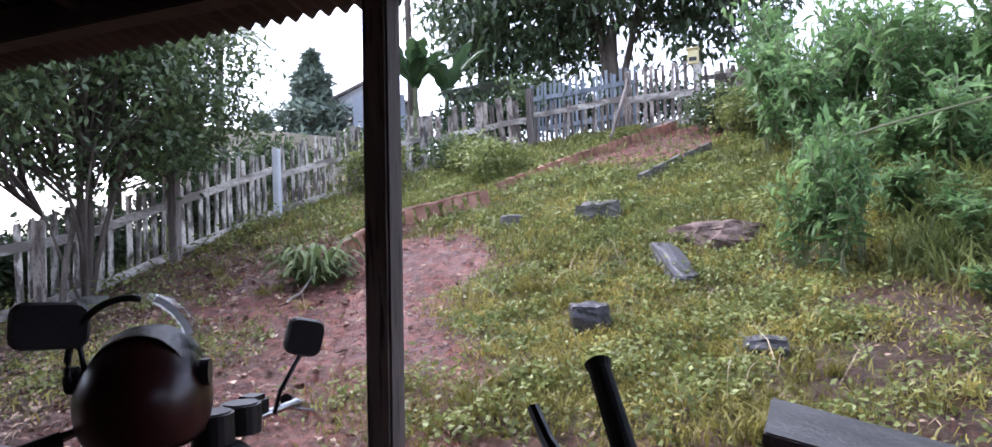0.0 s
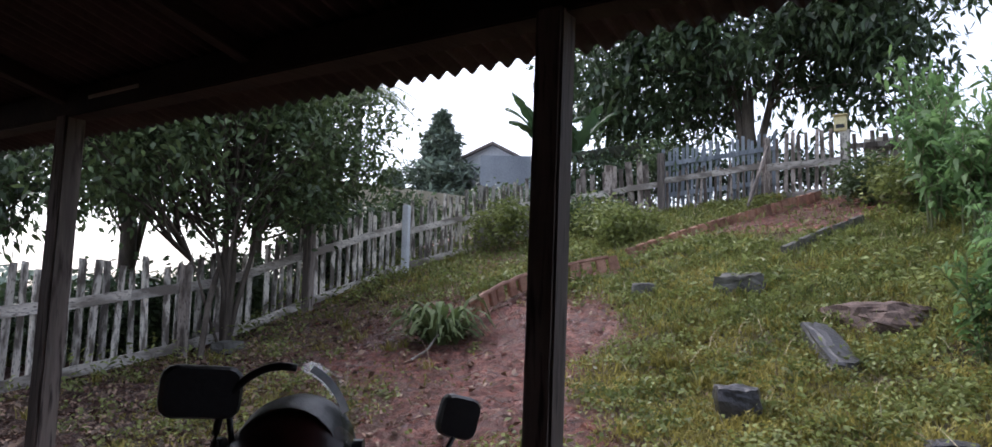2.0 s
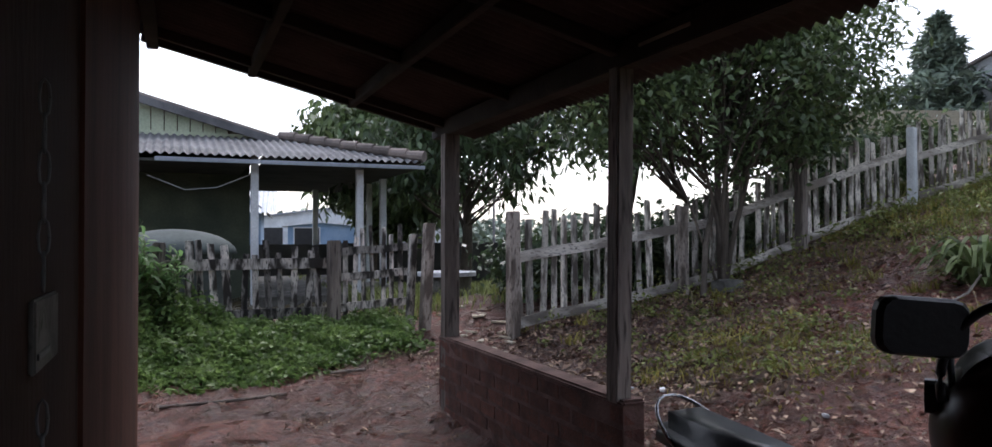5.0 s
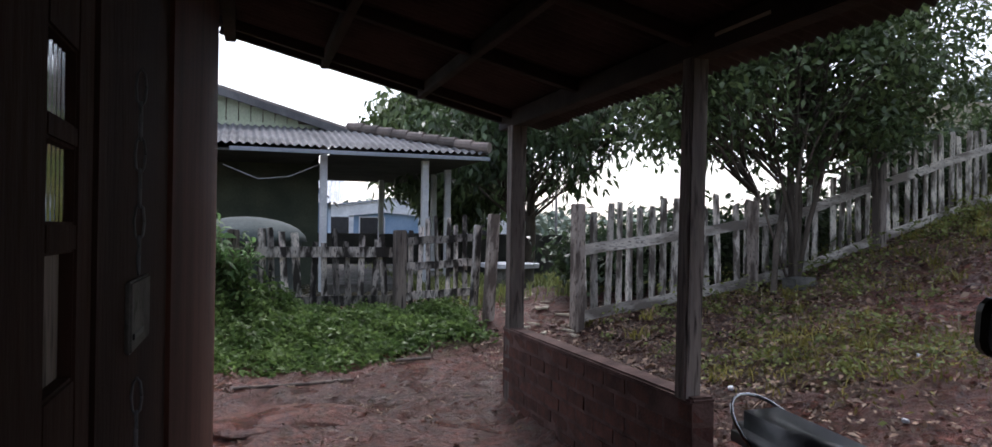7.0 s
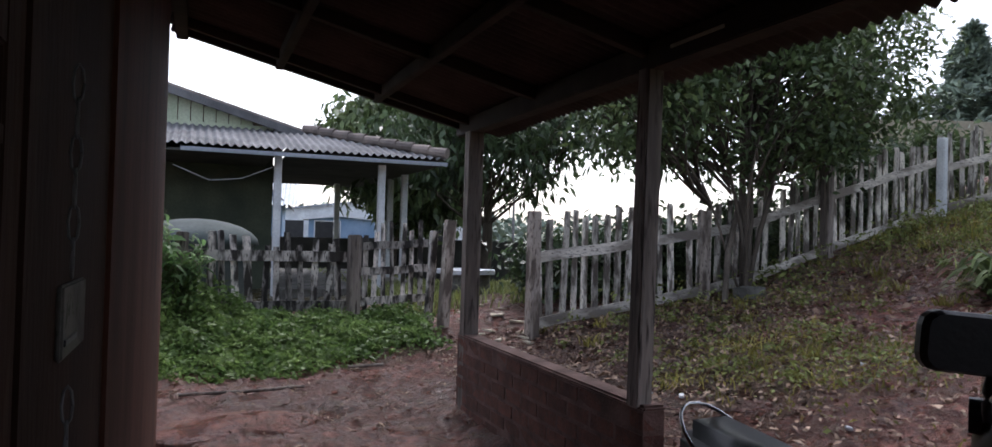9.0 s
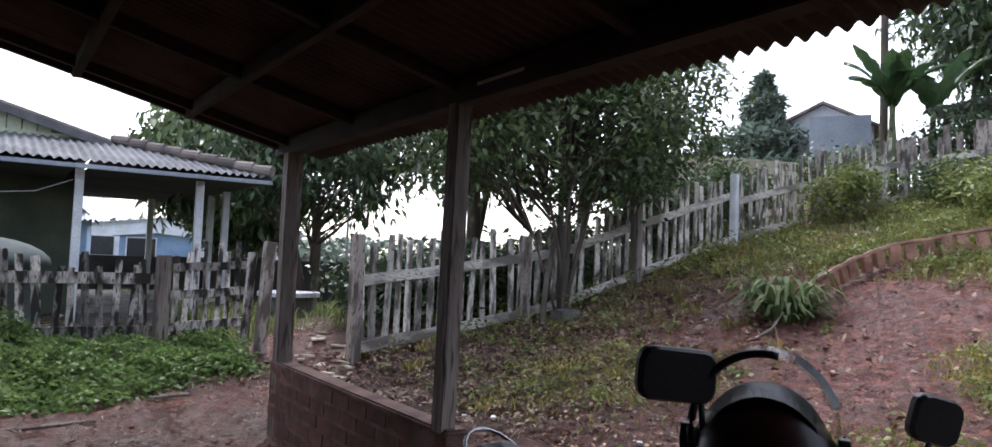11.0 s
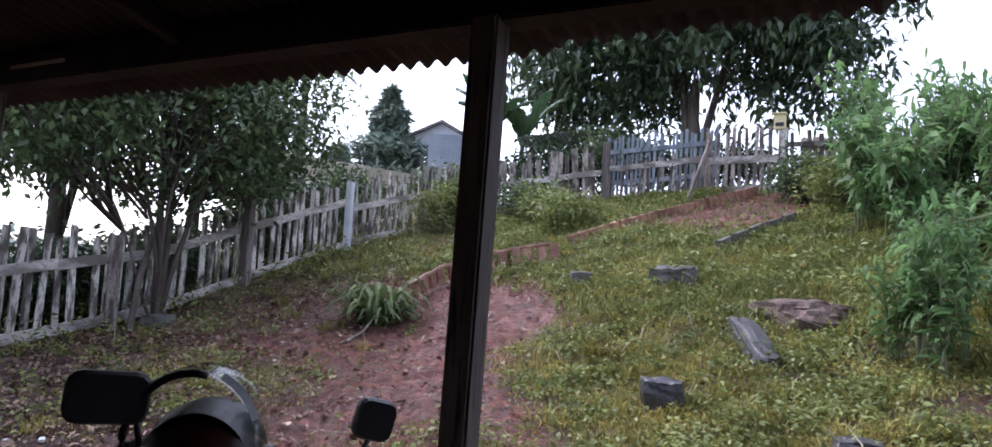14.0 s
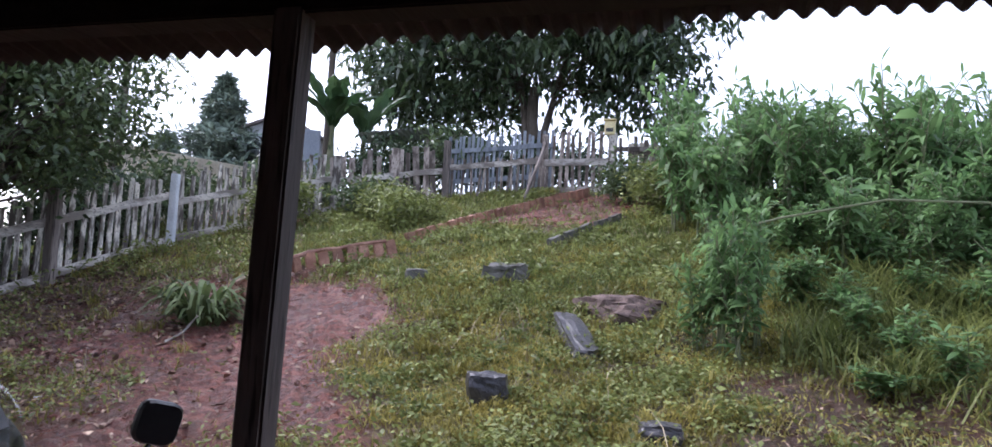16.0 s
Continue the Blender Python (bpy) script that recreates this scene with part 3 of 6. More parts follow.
    tagged(part("wall_inner", bm, M["wall_dark"]), "unseen box added behind the porch wall to block light", "wall", kind="structure")
    # door with two ribbed panes
    d = thing("door_1", "dark wooden door with two narrow ribbed glass panes", "door", kind="structure", at=(WALL_X - 0.05, 0.74, 0))
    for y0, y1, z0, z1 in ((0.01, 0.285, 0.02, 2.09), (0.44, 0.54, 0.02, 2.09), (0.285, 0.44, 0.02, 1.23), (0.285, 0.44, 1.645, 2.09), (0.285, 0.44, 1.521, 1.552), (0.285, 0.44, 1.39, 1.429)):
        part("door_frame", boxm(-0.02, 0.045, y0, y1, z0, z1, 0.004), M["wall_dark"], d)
    part("panel", boxm(0.0, 0.025, 0.285, 0.44, 1.23, 1.39), M["post"], d)
    for z0, z1 in ((1.429, 1.521), (1.552, 1.645)):
        bm = bmesh.new()
        for k in range(7):
            cyl((0.022, 0.298 + k * 0.0215, (z0 + z1) / 2), 0.0102, z1 - z0, "Z", 10, bm)
        part("pane", bm, M["ribbed"], d, "ribbed glass pane")
    # posts, each a little out of plumb
    for x, y, hw, base, dx, dy in ((2.16, 0.666, 0.043, -0.05, 0.0, -0.05), (2.163, 3.153, 0.046, 0.63, 0.02, -0.02), (2.185, 5.635, 0.06, -0.05, 0.0, -0.02)):
        bm = bmesh.new()
        h = 2.26 - base
        boxm(-hw, hw, -hw, hw, 0, h, 0.008, bm)
        bmesh.ops.bisect_plane(bm, geom=bm.verts[:] + bm.edges[:] + bm.faces[:], plane_co=(0, 0, h * 0.5), plane_no=(0, 0, 1))
        for v in bm.verts:
            k = (v.co.z + base) / 2.2 - 0.5
            v.co.x += dx * k
            v.co.y += dy * k
        wobble(bm, 0.004, 3, y)
        ob = part("porch_post", bm, M["post"])
        ob.location = (x, y, base)
        tagged(ob, "rough squared timber post carrying the porch roof", "post", "porch posts")


porch()


def half_wall():
    """Low brick wall between two posts, in stretcher courses."""
    w = thing("wall_low", "low red brick wall with a worn mortar top", "wall", kind="structure", at=(2.185, 3.07, 0))
    length, n_, hh = 2.66, 6, 0.1015
    part("mortar_core", boxm(-0.0585, 0.0585, 0.0, length, -0.25, 0.625), M["mortar"], w, "grey mortar")
    rng = random.Random(5)
    kinds = []
    for k in range(5):
        kinds.append(wobble(boxm(-0.061, 0.061, 0, 0.245, 0, 0.094, 0.008), 0.004, 9, k))
    data = []
    for k in kinds:
        me = bpy.data.meshes.new("brick")
        k.to_mesh(me)
        k.free()
        data.append(me)
    for c in range(n_):
        y = 0.0 if c % 2 == 0 else -0.127
        while y < length - 0.05:
            y0, y1 = max(y, 0), min(y + 0.245, length)
            if y1 - y0 > 0.04:
                ob = part("brick", rng.choice(data), M["brick"], w)
                ob.location = (rng.uniform(-0.003, 0.003), y0, 0.012 + c * (hh + 0.0015))
                ob.scale = (1, (y1 - y0) / 0.245, 1)
            y += 0.255
    cap = wobble(boxm(-0.065, 0.065, -0.005, length + 0.01, 0.618, 0.652, 0.012), 0.008, 6)
    part("coping", cap, M["mortar"], w, "worn mortar coping")


half_wall()


# ---- fences ----
def picket_meshes(width, tall, n_=7, seed=0, thick=0.022):
    rng, out = random.Random(seed), []
    for k in range(n_):
        bm = boxm(-width / 2, width / 2, -thick / 2, thick / 2, 0, tall, 0.003)
        for v in bm.verts:
            if v.co.z > tall / 2:
                v.co.z += rng.choice((-1, 0, 1, 1)) * v.co.x * 0.5 + rng.uniform(-0.004, 0.004)
                v.co.x *= rng.uniform(0.82, 1.0)
        me = bpy.data.meshes.new("picket")
        bm.to_mesh(me)
        bm.free()
        out.append(me)
    return out


def fence(label, nodes, tall, spacing, width, mat, rails, posts, post_mat=None, jitter=0.06, seed=1, base=0.06, slack=3.0, gap=(), rail_h=0.09, lift=None, rail_mat=None):
    """Pickets, rails and posts along a line of nodes (x, y), standing on the ground."""
    rng = random.Random(seed)
    f = thing("picket_fence", label, "fence", at=(nodes[0][0], nodes[0][1], gz(*nodes[0])))
    inv = f.matrix_basis.inverted()
    kinds = picket_meshes(width, tall, seed=seed)
    seg = [(Vector(a_), Vector(b_)) for a_, b_ in zip(nodes, nodes[1:])]
    run = 0.0

    def zz(p):
        return float(height(p.x, p.y)) + (lift(p.x, p.y) if lift else 0)

    for a_, b_ in seg:
        d = (b_ - a_)
        ln, ang = d.length, math.degrees(math.atan2(d.y, d.x))
        n_ = int(ln / spacing)
        for k in range(n_):
            s_ = (k + 0.5) * spacing + rng.uniform(-0.012, 0.012)
            if any(g0 < run + s_ < g1 for g0, g1 in gap) or rng.random() < 0.02:
                continue
            p = a_ + d * (s_ / ln)
            ob = part("picket", rng.choice(kinds), mat, f)
            sc = 1 + rng.uniform(-jitter, jitter)
            ob.matrix_basis = inv @ pose(p.x, p.y, zz(p) + base, rng.uniform(-1, 1), rng.uniform(-slack, slack), ang + rng.uniform(-3, 3)) @ Matrix.Diagonal((rng.uniform(0.8, 1.15), 1, sc, 1))
        nrm = Vector((-d.y, d.x)).normalized() * -0.028
        if nrm.dot(Vector((0.3, 0)) - a_) < 0:
            nrm = -nrm
        for h in rails:
            p0, p1 = a_ + nrm, b_ + nrm
            bm = bmesh.new()
            z0, z1 = zz(a_) + h, zz(b_) + h
            dz = (z1 - z0) / ln
            n3 = 6
            hh = rail_h / 2
            ring = []
            for i in range(n3 + 1):
                q = p0 + (p1 - p0) * (i / n3)
                pz = z0 * (1 - i / n3) + z1 * i / n3 + rng.uniform(-0.008, 0.008)
                o = nrm.normalized() * 0.014
                ring.append([bm.verts.new(inv @ Vector((q.x + o.x * sx, q.y + o.y * sx, pz + hh * sz))) for sx, sz in ((-1, -1), (1, -1), (1, 1), (-1, 1))])
            for r0, r1 in zip(ring, ring[1:]):
                for j in range(4):
                    bm.faces.new((r0[j], r0[(j + 1) % 4], r1[(j + 1) % 4], r1[j]))
            bm.faces.new(ring[0][::-1])
            bm.faces.new(ring[-1])
            bmesh.ops.recalc_face_normals(bm, faces=bm.faces[:])
            part("rail", bm, rail_mat or mat, f)
        run += ln
    for (x, y, h, w, m, lx) in posts:
        bm = wobble(boxm(-w / 2, w / 2, -w / 2, w / 2, -0.25, h, 0.01), 0.006, 4, x)
        ob = part("post", bm, M[m], f)
        ob.matrix_basis = inv @ pose(x, y, float(height(x, y)) + (lift(x, y) if lift else 0), 0, lx, 10)
    return f


fence("weathered whitewashed picket fence climbing the slope", [(3.5, 7.3), (5.2, 7.5), (6.6, 7.66), (8.0, 7.75), (10.05, 7.65)], 1.08, 0.15, 0.088, M["picket"], (0.1, 0.8),
      [(3.47, 7.22, 1.32, 0.12, "picket_brown", 0), (5.9, 7.5, 1.1, 0.1, "picket_brown", 0), (8.0, 7.66, 1.24, 0.13, "post", 0), (10.05, 7.55, 1.14, 0.11, "white", 0)], seed=2, slack=3.0, jitter=0.08, rail_h=0.115, rail_mat=M["rail"])
fence("weathered picket fence at the top corner, overgrown", [(10.05, 7.65), (11.4, 7.1), (12.7, 6.3)], 1.05, 0.105, 0.066, M["picket"], (0.1, 0.68),
      [(11.5, 7.0, 1.2, 0.12, "picket", 0), (12.7, 6.22, 1.12, 0.14, "picket", 4)], seed=3, slack=3.0, rail_h=0.11, rail_mat=M["rail"])
fence("crooked brown board fence with a sagging rail", [(12.7, 6.3), (13.25, 5.4), (13.7, 4.45)], 1.0, 0.16, 0.115, M["picket_brown"], (0.62,),
      [(13.3, 5.3, 1.15, 0.16, "picket_brown", 3), (13.68, 4.4, 1.2, 0.13, "post", 0)], seed=4, slack=5.0, jitter=0.1, rail_h=0.11, rail_mat=M["rail"])
fence("leaning brown picket fence below a blue-grey one", [(13.7, 4.45), (13.9, 3.5), (13.98, 2.6)], 0.72, 0.1, 0.052, M["picket_brown"], (0.66,),
      [(13.95, 2.55, 1.2, 0.1, "picket_brown", 6)], seed=5, slack=6.0, jitter=0.1, rail_h=0.11, rail_mat=M["rail"])
fence("blue-grey painted picket fence behind the yard fence", [(14.3, 4.6), (14.55, 3.4), (14.6, 2.5)], 1.12, 0.088, 0.06, M["picket_blue"], (0.36, 0.98), [], seed=6, slack=2.0, base=0.12)
fence("grey picket gate with light showing through", [(13.98, 2.55), (14.3, 1.35)], 1.12, 0.125, 0.07, M["picket_brown"], (0.08, 0.62),
      [(14.3, 1.3, 1.15, 0.16, "picket", 0)], seed=7, slack=2.0, rail_h=0.13, rail_mat=M["rail"])
fence("brown plank fence running into the bushes", [(14.3, 1.35), (14.6, 0.3), (14.9, -1.2), (15.0, -5)], 1.0, 0.15, 0.08, M["picket_brown"], (0.85,), [], seed=8, slack=3.0)
fence("dark wet picket fence before the neighbouring house", [(-2.6, 8.75), (-0.6, 8.8), (1.82, 8.8)], 0.86, 0.14, 0.085, M["picket_dark"], (0.72, 0.16),
      [(-0.02, 8.7, 0.98, 0.12, "post", 2), (1.85, 8.62, 1.0, 0.13, "post", 0)], seed=9, slack=4.0, jitter=0.1, rail_h=0.12, base=0.04)
fence("dark wet picket gate with three rails", [(1.95, 8.75), (2.75, 8.72)], 0.98, 0.11, 0.055, M["picket_dark"], (0.2, 0.55, 0.85),
      [(2.72, 7.95, 1.2, 0.11, "picket_brown", 3), (2.62, 8.2, 1.05, 0.08, "picket_dark", 3)], seed=10, slack=2.0, jitter=0.08)


# ---- trees ----
def limb(rng, a_, b_, r0, r1, bend=0.15, n_=6, seg=7, bm=None):
    a_, b_ = Vector(a_), Vector(b_)
    ln = (b_ - a_).length
    off = [Vector((rng.uniform(-1, 1), rng.uniform(-1, 1), rng.uniform(-0.3, 0.3))) * bend * ln for _ in range(2)]
    pts, rad = [], []
    for i in range(n_ + 1):
        t = i / n_
        pts.append(a_.lerp(b_, t) + off[0] * math.sin(math.pi * t) * 0.7 + off[1] * math.sin(2 * math.pi * t) * 0.3)
        rad.append(r0 * (1 - t) + r1 * t)
    return tube(pts, rad, seg, bm)


def tree(name, label, at, stems, blobs, clumps, per, length, width, mat, seed, spread=0.28, bark="bark", droop=0.4, twigs=26):
    """stems: (dx, dy, z, r) ends of the trunks. blobs: (dx, dy, z, rx, ry, rz) masses of the crown."""
    rng, nr = random.Random(seed), np.random.default_rng(seed)
    x, y, z = at
    t = thing(name, label, "tree", at=at)
    bm = bmesh.new()
    tops = []
    for dx, dy, h, r in stems:
        limb(rng, (rng.uniform(-0.06, 0.06), rng.uniform(-0.06, 0.06), -0.15), (dx, dy, h), r, r * 0.5, 0.06, 8, 10, bm)
        tops.append(Vector((dx, dy, h)))
    vol = np.array([b_[3] * b_[4] * b_[5] for b_ in blobs])
    pick = nr.choice(len(blobs), clumps, p=vol / vol.sum())
    cs = []
    for k in pick:
        b_ = blobs[k]
        d = nr.normal(0, 1, 3)
        d = d / np.linalg.norm(d) * nr.uniform(0.35, 1.0) ** 0.5
        cs.append((b_[0] + d[0] * b_[3], b_[1] + d[1] * b_[4], b_[2] + d[2] * b_[5]))
    cs = np.array(cs)
    for k in range(min(twigs, len(cs))):
        c = Vector(cs[k])
        s_ = min(tops, key=lambda p: (p - c).length)
        st = s_ * rng.uniform(0.6, 1.0)
        limb(rng, st, c, 0.035 if k < 8 else 0.02, 0.006, 0.18, 5, 5, bm)
    part("trunk", bm, M[bark], t, smooth_=True)
    pts = (cs[:, None] + nr.normal(0, spread, (len(cs), per, 3)) * (1, 1, 0.75)).reshape(-1, 3)
    v, f = leaves(nr, pts, length, width, droop)
    part("crown", fast("crown", v, f), M[mat], t)
    return t


# many-stemmed tree in front of the whitewashed fence
tree("tree", "bushy many-stemmed tree with small dark leaves by the fence", (6.35, 7.3, gz(6.35, 7.3)),
     [(-0.35, 0.05, 2.0, 0.032), (0.1, 0.15, 2.4, 0.06), (0.45, -0.1, 2.2, 0.04), (-0.05, -0.25, 1.9, 0.03), (0.3, 0.3, 2.5, 0.05), (-0.7, 0.1, 1.5, 0.02)],
     [(0.0, 0, 2.6, 1.9, 1.2, 1.1), (-1.3, 0.2, 2.2, 1.1, 0.9, 0.8), (1.2, 0, 2.6, 1.1, 1.0, 0.9), (0.1, -0.15, 1.5, 0.8, 0.3, 0.3), (-0.6, 0.3, 1.75, 1.1, 0.3, 0.3), (-0.4, 0.4, 3.6, 1.8, 1.3, 1.1), (1.9, -0.1, 3.1, 0.9, 0.8, 0.8), (-1.9, 0.4, 2.9, 0.9, 0.8, 0.8)],
     470, 52, 0.118, 0.052, "leaf_mid", 11, 0.2, twigs=130)
# broad-leaved trees beyond the gateway
tree("tree", "broad dark mango tree with drooping leaves beyond the gateway", (5.7, 14.6, gz(5.7, 14.6)),
     [(0.1, 0, 2.3, 0.16), (-0.5, 0.1, 2.6, 0.1)],
     [(0, 0, 3.15, 2.1, 1.6, 1.0), (1.0, 0, 2.8, 0.8, 1.0, 0.8), (-1.4, 0.2, 3.1, 1.2, 1.2, 0.9), (2.0, -0.5, 4.1, 1.5, 1.3, 0.9), (0.2, 0, 4.2, 2.2, 1.6, 1.2)],
     185, 44, 0.24, 0.085, "leaf_dark", 12, 0.27, droop=0.8, twigs=50)
tree("tree", "rounded leafy green tree behind the neighbouring porch", (4.9, 19.0, gz(4.9, 19.0)),
     [(0, 0, 2.5, 0.15)], [(0, 0, 3.5, 1.7, 1.5, 1.5), (0.7, 0, 2.6, 1.5, 1.3, 1.2)], 240, 54, 0.28, 0.12, "leaf_mid", 13, 0.28, droop=0.7, twigs=14)
tree("tree", "tall dark tree standing behind the picket fence", (8.8, 9.6, gz(8.8, 9.6)),
     [(0, 0, 3.2, 0.12), (0.3, 0.2, 3.6, 0.08)], [(-0.5, 0, 4.2, 1.7, 1.3, 1.1), (0.8, 0.2, 4.0, 1.1, 1.0, 0.8), (-1.7, 0.3, 3.8, 1.0, 0.9, 0.8)],
     210, 46, 0.15, 0.062, "leaf_dark", 14, 0.24, twigs=20)
tree("tree", "leafy sapling behind the fence with pale green leaves", (8.4, 8.4, gz(8.4, 8.4)),
     [(0, 0, 1.6, 0.04), (0.3, 0.1, 1.5, 0.03)], [(0.1, 0, 1.75, 0.8, 0.4, 0.4)], 40, 34, 0.13, 0.06, "weed", 15, 0.16, twigs=10)
tree("tree", "thick-trunked dark tree standing behind the picket fence", (6.1, 9.3, gz(6.1, 9.3)),
     [(0.05, 0, 2.6, 0.15), (0.5, 0.2, 2.9, 0.08)], [(0, 0, 3.1, 1.3, 0.9, 0.8), (0.9, 0.1, 3.3, 1.0, 0.8, 0.7), (-0.9, 0.1, 3.4, 0.9, 0.8, 0.7)], 110, 44, 0.15, 0.065, "leaf_dark", 17, 0.24, twigs=30)
for k, (x, y, w_, h_) in enumerate(((4.6, 8.6, 0.7, 0.45), (5.6, 8.7, 0.8, 0.5), (6.7, 8.6, 0.8, 0.5), (7.6, 8.7, 0.7, 0.55), (9.3, 8.6, 0.8, 0.6))):
    tree("shrub", "low dark undergrowth behind the picket fence", (x, y, gz(x, y)), [(0, 0, h_, 0.03), (0.2, 0.1, h_, 0.02)], [(0, 0, h_, w_, 0.45, h_ * 0.7)], 70, 40, 0.13, 0.055, "leaf_dark", 160 + k, 0.18, twigs=12)
# shrubs that close the view behind the fences
for k, (x, y, w_, h_) in enumerate(((14.6, 6.0, 0.9, 0.8), (15.1, 5.2, 1.0, 0.9), (15.6, 4.2, 1.0, 0.7), (13.4, 7.6, 0.8, 0.6), (16.4, 2.6, 1.0, 0.6), (11.6, 8.8, 0.9, 0.7), (10.2, 9.2, 0.8, 0.8))):
    tree("shrub", "dark leafy shrub behind the fence", (x, y, gz(x, y)), [(0, 0, h_, 0.03), (0.2, 0.1, h_, 0.02)], [(0, 0, h_, w_, w_, h_ * 0.6)], 60, 40, 0.14, 0.06, "leaf_mid" if k % 2 else "leaf_dark", 60 + k, 0.2, twigs=12)
# the large dark tree behind the upper fence
tree("tree", "large dark spreading tree behind the upper fence", (17.6, 3.7, gz(17.6, 3.7)),
     [(0.1, 0, 2.6, 0.24), (0.2, 0.6, 3.4, 0.12), (-0.1, -0.8, 3.4, 0.12)],
     [(0, 0, 3.6, 2.0, 3.0, 1.1), (0, 2.6, 3.1, 1.5, 1.9, 1.2), (0, -2.3, 3.6, 1.5, 1.6, 1.1), (0, 0.3, 4.9, 2.2, 4.0, 1.1), (0.6, -1.2, 2.0, 1.0, 1.2, 0.5), (0.8, 2.9, 1.9, 1.0, 1.2, 0.7), (0, 4.0, 3.9, 1.2, 1.2, 0.9), (0, -3.6, 4.3, 1.1, 1.0, 0.8), (1.0, 1.0, 2.2, 0.8, 0.8, 0.5), (0.2, 1.4, 2.7, 1.0, 1.3, 0.7), (0.2, -2.8, 2.6, 1.0, 1.2, 0.8), (0.4, 3.6, 2.6, 1.0, 1.0, 0.8)],
     480, 46, 0.27, 0.1, "leaf_dark", 16, 0.34, droop=0.7, twigs=60)


def cypress(at, h, r, seed, label):
    """Conifer: tiers of drooping feathery sprays round a tapered stem."""
    nr = np.random.default_rng(seed)
    t = thing("conifer", label, "tree", at=at)
    part("trunk", tube([(0, 0, -0.2), (0.03, 0, h * 0.5), (0, 0, h)], [0.14, 0.08, 0.015], 8), M["bark"], t)
    n_ = 12000
    u = nr.uniform(0, 1, n_) ** 1.15
    zz = h * (0.12 + 0.9 * u)
    rr = r * (1 - u) ** 1.0 * nr.uniform(0.25, 1.0, n_) * (0.8 + 0.3 * np.sin(u * 31 + nr.uniform(0, 1, n_)))
    q = nr.uniform(0, 2 * np.pi, n_)
    v, f = leaves(nr, np.stack([rr * np.cos(q), rr * np.sin(q), zz], 1), 0.34, 0.08, -0.25)
    part("crown", fast("crown", v, f), M["conifer"], t)


cypress((18.75, 13.3, 1.4), 5.7, 3.6, 21, "dark green cypress rising behind the cream wall")
cypress((17.5, 14.2, 1.4), 3.7, 2.6, 22, "lower bushy cypress behind the cream wall")


def palm(at, h, seed):
    nr = random.Random(seed)
    t = thing("palm_tree", "thin palm with feathery fronds behind the fence", "tree", at=at)
    part("trunk", tube([(0, 0, -0.2), (0.05, 0, h * 0.6), (0.1, 0, h)], [0.11, 0.08, 0.07], 8), M["bark"], t)
    for k in range(13):
        q, ln, lift = nr.uniform(0, 6.28), nr.uniform(1.2, 1.8), nr.uniform(0.1, 0.8)
        bm, spine = bmesh.new(), []
        for i in range(9):
            s_ = i / 8
            spine.append(Vector((0.1 + math.cos(q) * ln * s_, math.sin(q) * ln * s_, h + lift * s_ * 1.2 - 1.1 * s_ * s_)))
        tube(spine, [0.018 * (1 - 0.8 * i / 8) for i in range(9)], 5, bm)
        side = Vector((-math.sin(q), math.cos(q), 0))
        for i in range(1, 34):
            s_ = i / 34 * 8
            p = spine[int(s_)].lerp(spine[min(int(s_) + 1, 8)], s_ % 1)
            for sg in (-1, 1):
                l_ = 0.42 * math.sin(math.pi * min(i / 30, 1) * 0.9 + 0.2)
                tip = p + side * sg * l_ * 0.8 + Vector((math.cos(q) * 0.15, math.sin(q) * 0.15, -l_ * 0.55))
                w_ = Vector((math.cos(q), math.sin(q), 0)) * 0.012
                bm.faces.new([bm.verts.new(c) for c in (p - w_, p + w_, tip)])
        part("frond", bm, M["leaf_mid"], t)


palm((12.0, 10.6, gz(12.0, 10.6)), 4.0, 5)


def banana(at, seed, n_=9, h=1.5, label="banana plant with broad torn leaves behind the fence"):
    nr = random.Random(seed)
    t = thing("banana_plant", label, "plant", at=at)
    part("stem", tube([(0, 0, -0.2), (0.03, 0.02, h * 0.6), (0, 0, h)], [0.12, 0.09, 0.06], 9), M["stem"], t)
    for k in range(n_):
        q, ln, lift = k * 2.4 + nr.uniform(-0.4, 0.4), nr.uniform(0.55, 1.0), nr.uniform(1.5, 2.4)
        bm = bmesh.new()
        rows = []
        for i in range(13):
            s_ = i / 12
            p = Vector((math.cos(q) * ln * s_, math.sin(q) * ln * s_, h + lift * s_ * 0.8 - 0.75 * s_ * s_))
            w_ = 0.19 * math.sin(math.pi * min(1, s_ * 0.93 + 0.07)) ** 0.6 * (1 - 0.35 * (i % 3 == 2))
            sd = Vector((-math.sin(q), math.cos(q), 0))
            rows.append([bm.verts.new(c) for c in (p + sd * w_ + Vector((0, 0, -0.05)), p + Vector((0, 0, 0.02)), p - sd * w_ + Vector((0, 0, -0.05)))])
        for r0, r1 in zip(rows, rows[1:]):
            for j in range(2):
                bm.faces.new((r0[j], r0[j + 1], r1[j + 1], r1[j]))
        part("leaf", bm, M["banana"], t)


banana((14.3, 7.25, gz(14.3, 7.25)), 3, 14, 1.75)
banana((14.7, 6.7, gz(14.7, 6.7)), 4, 9, 1.45)


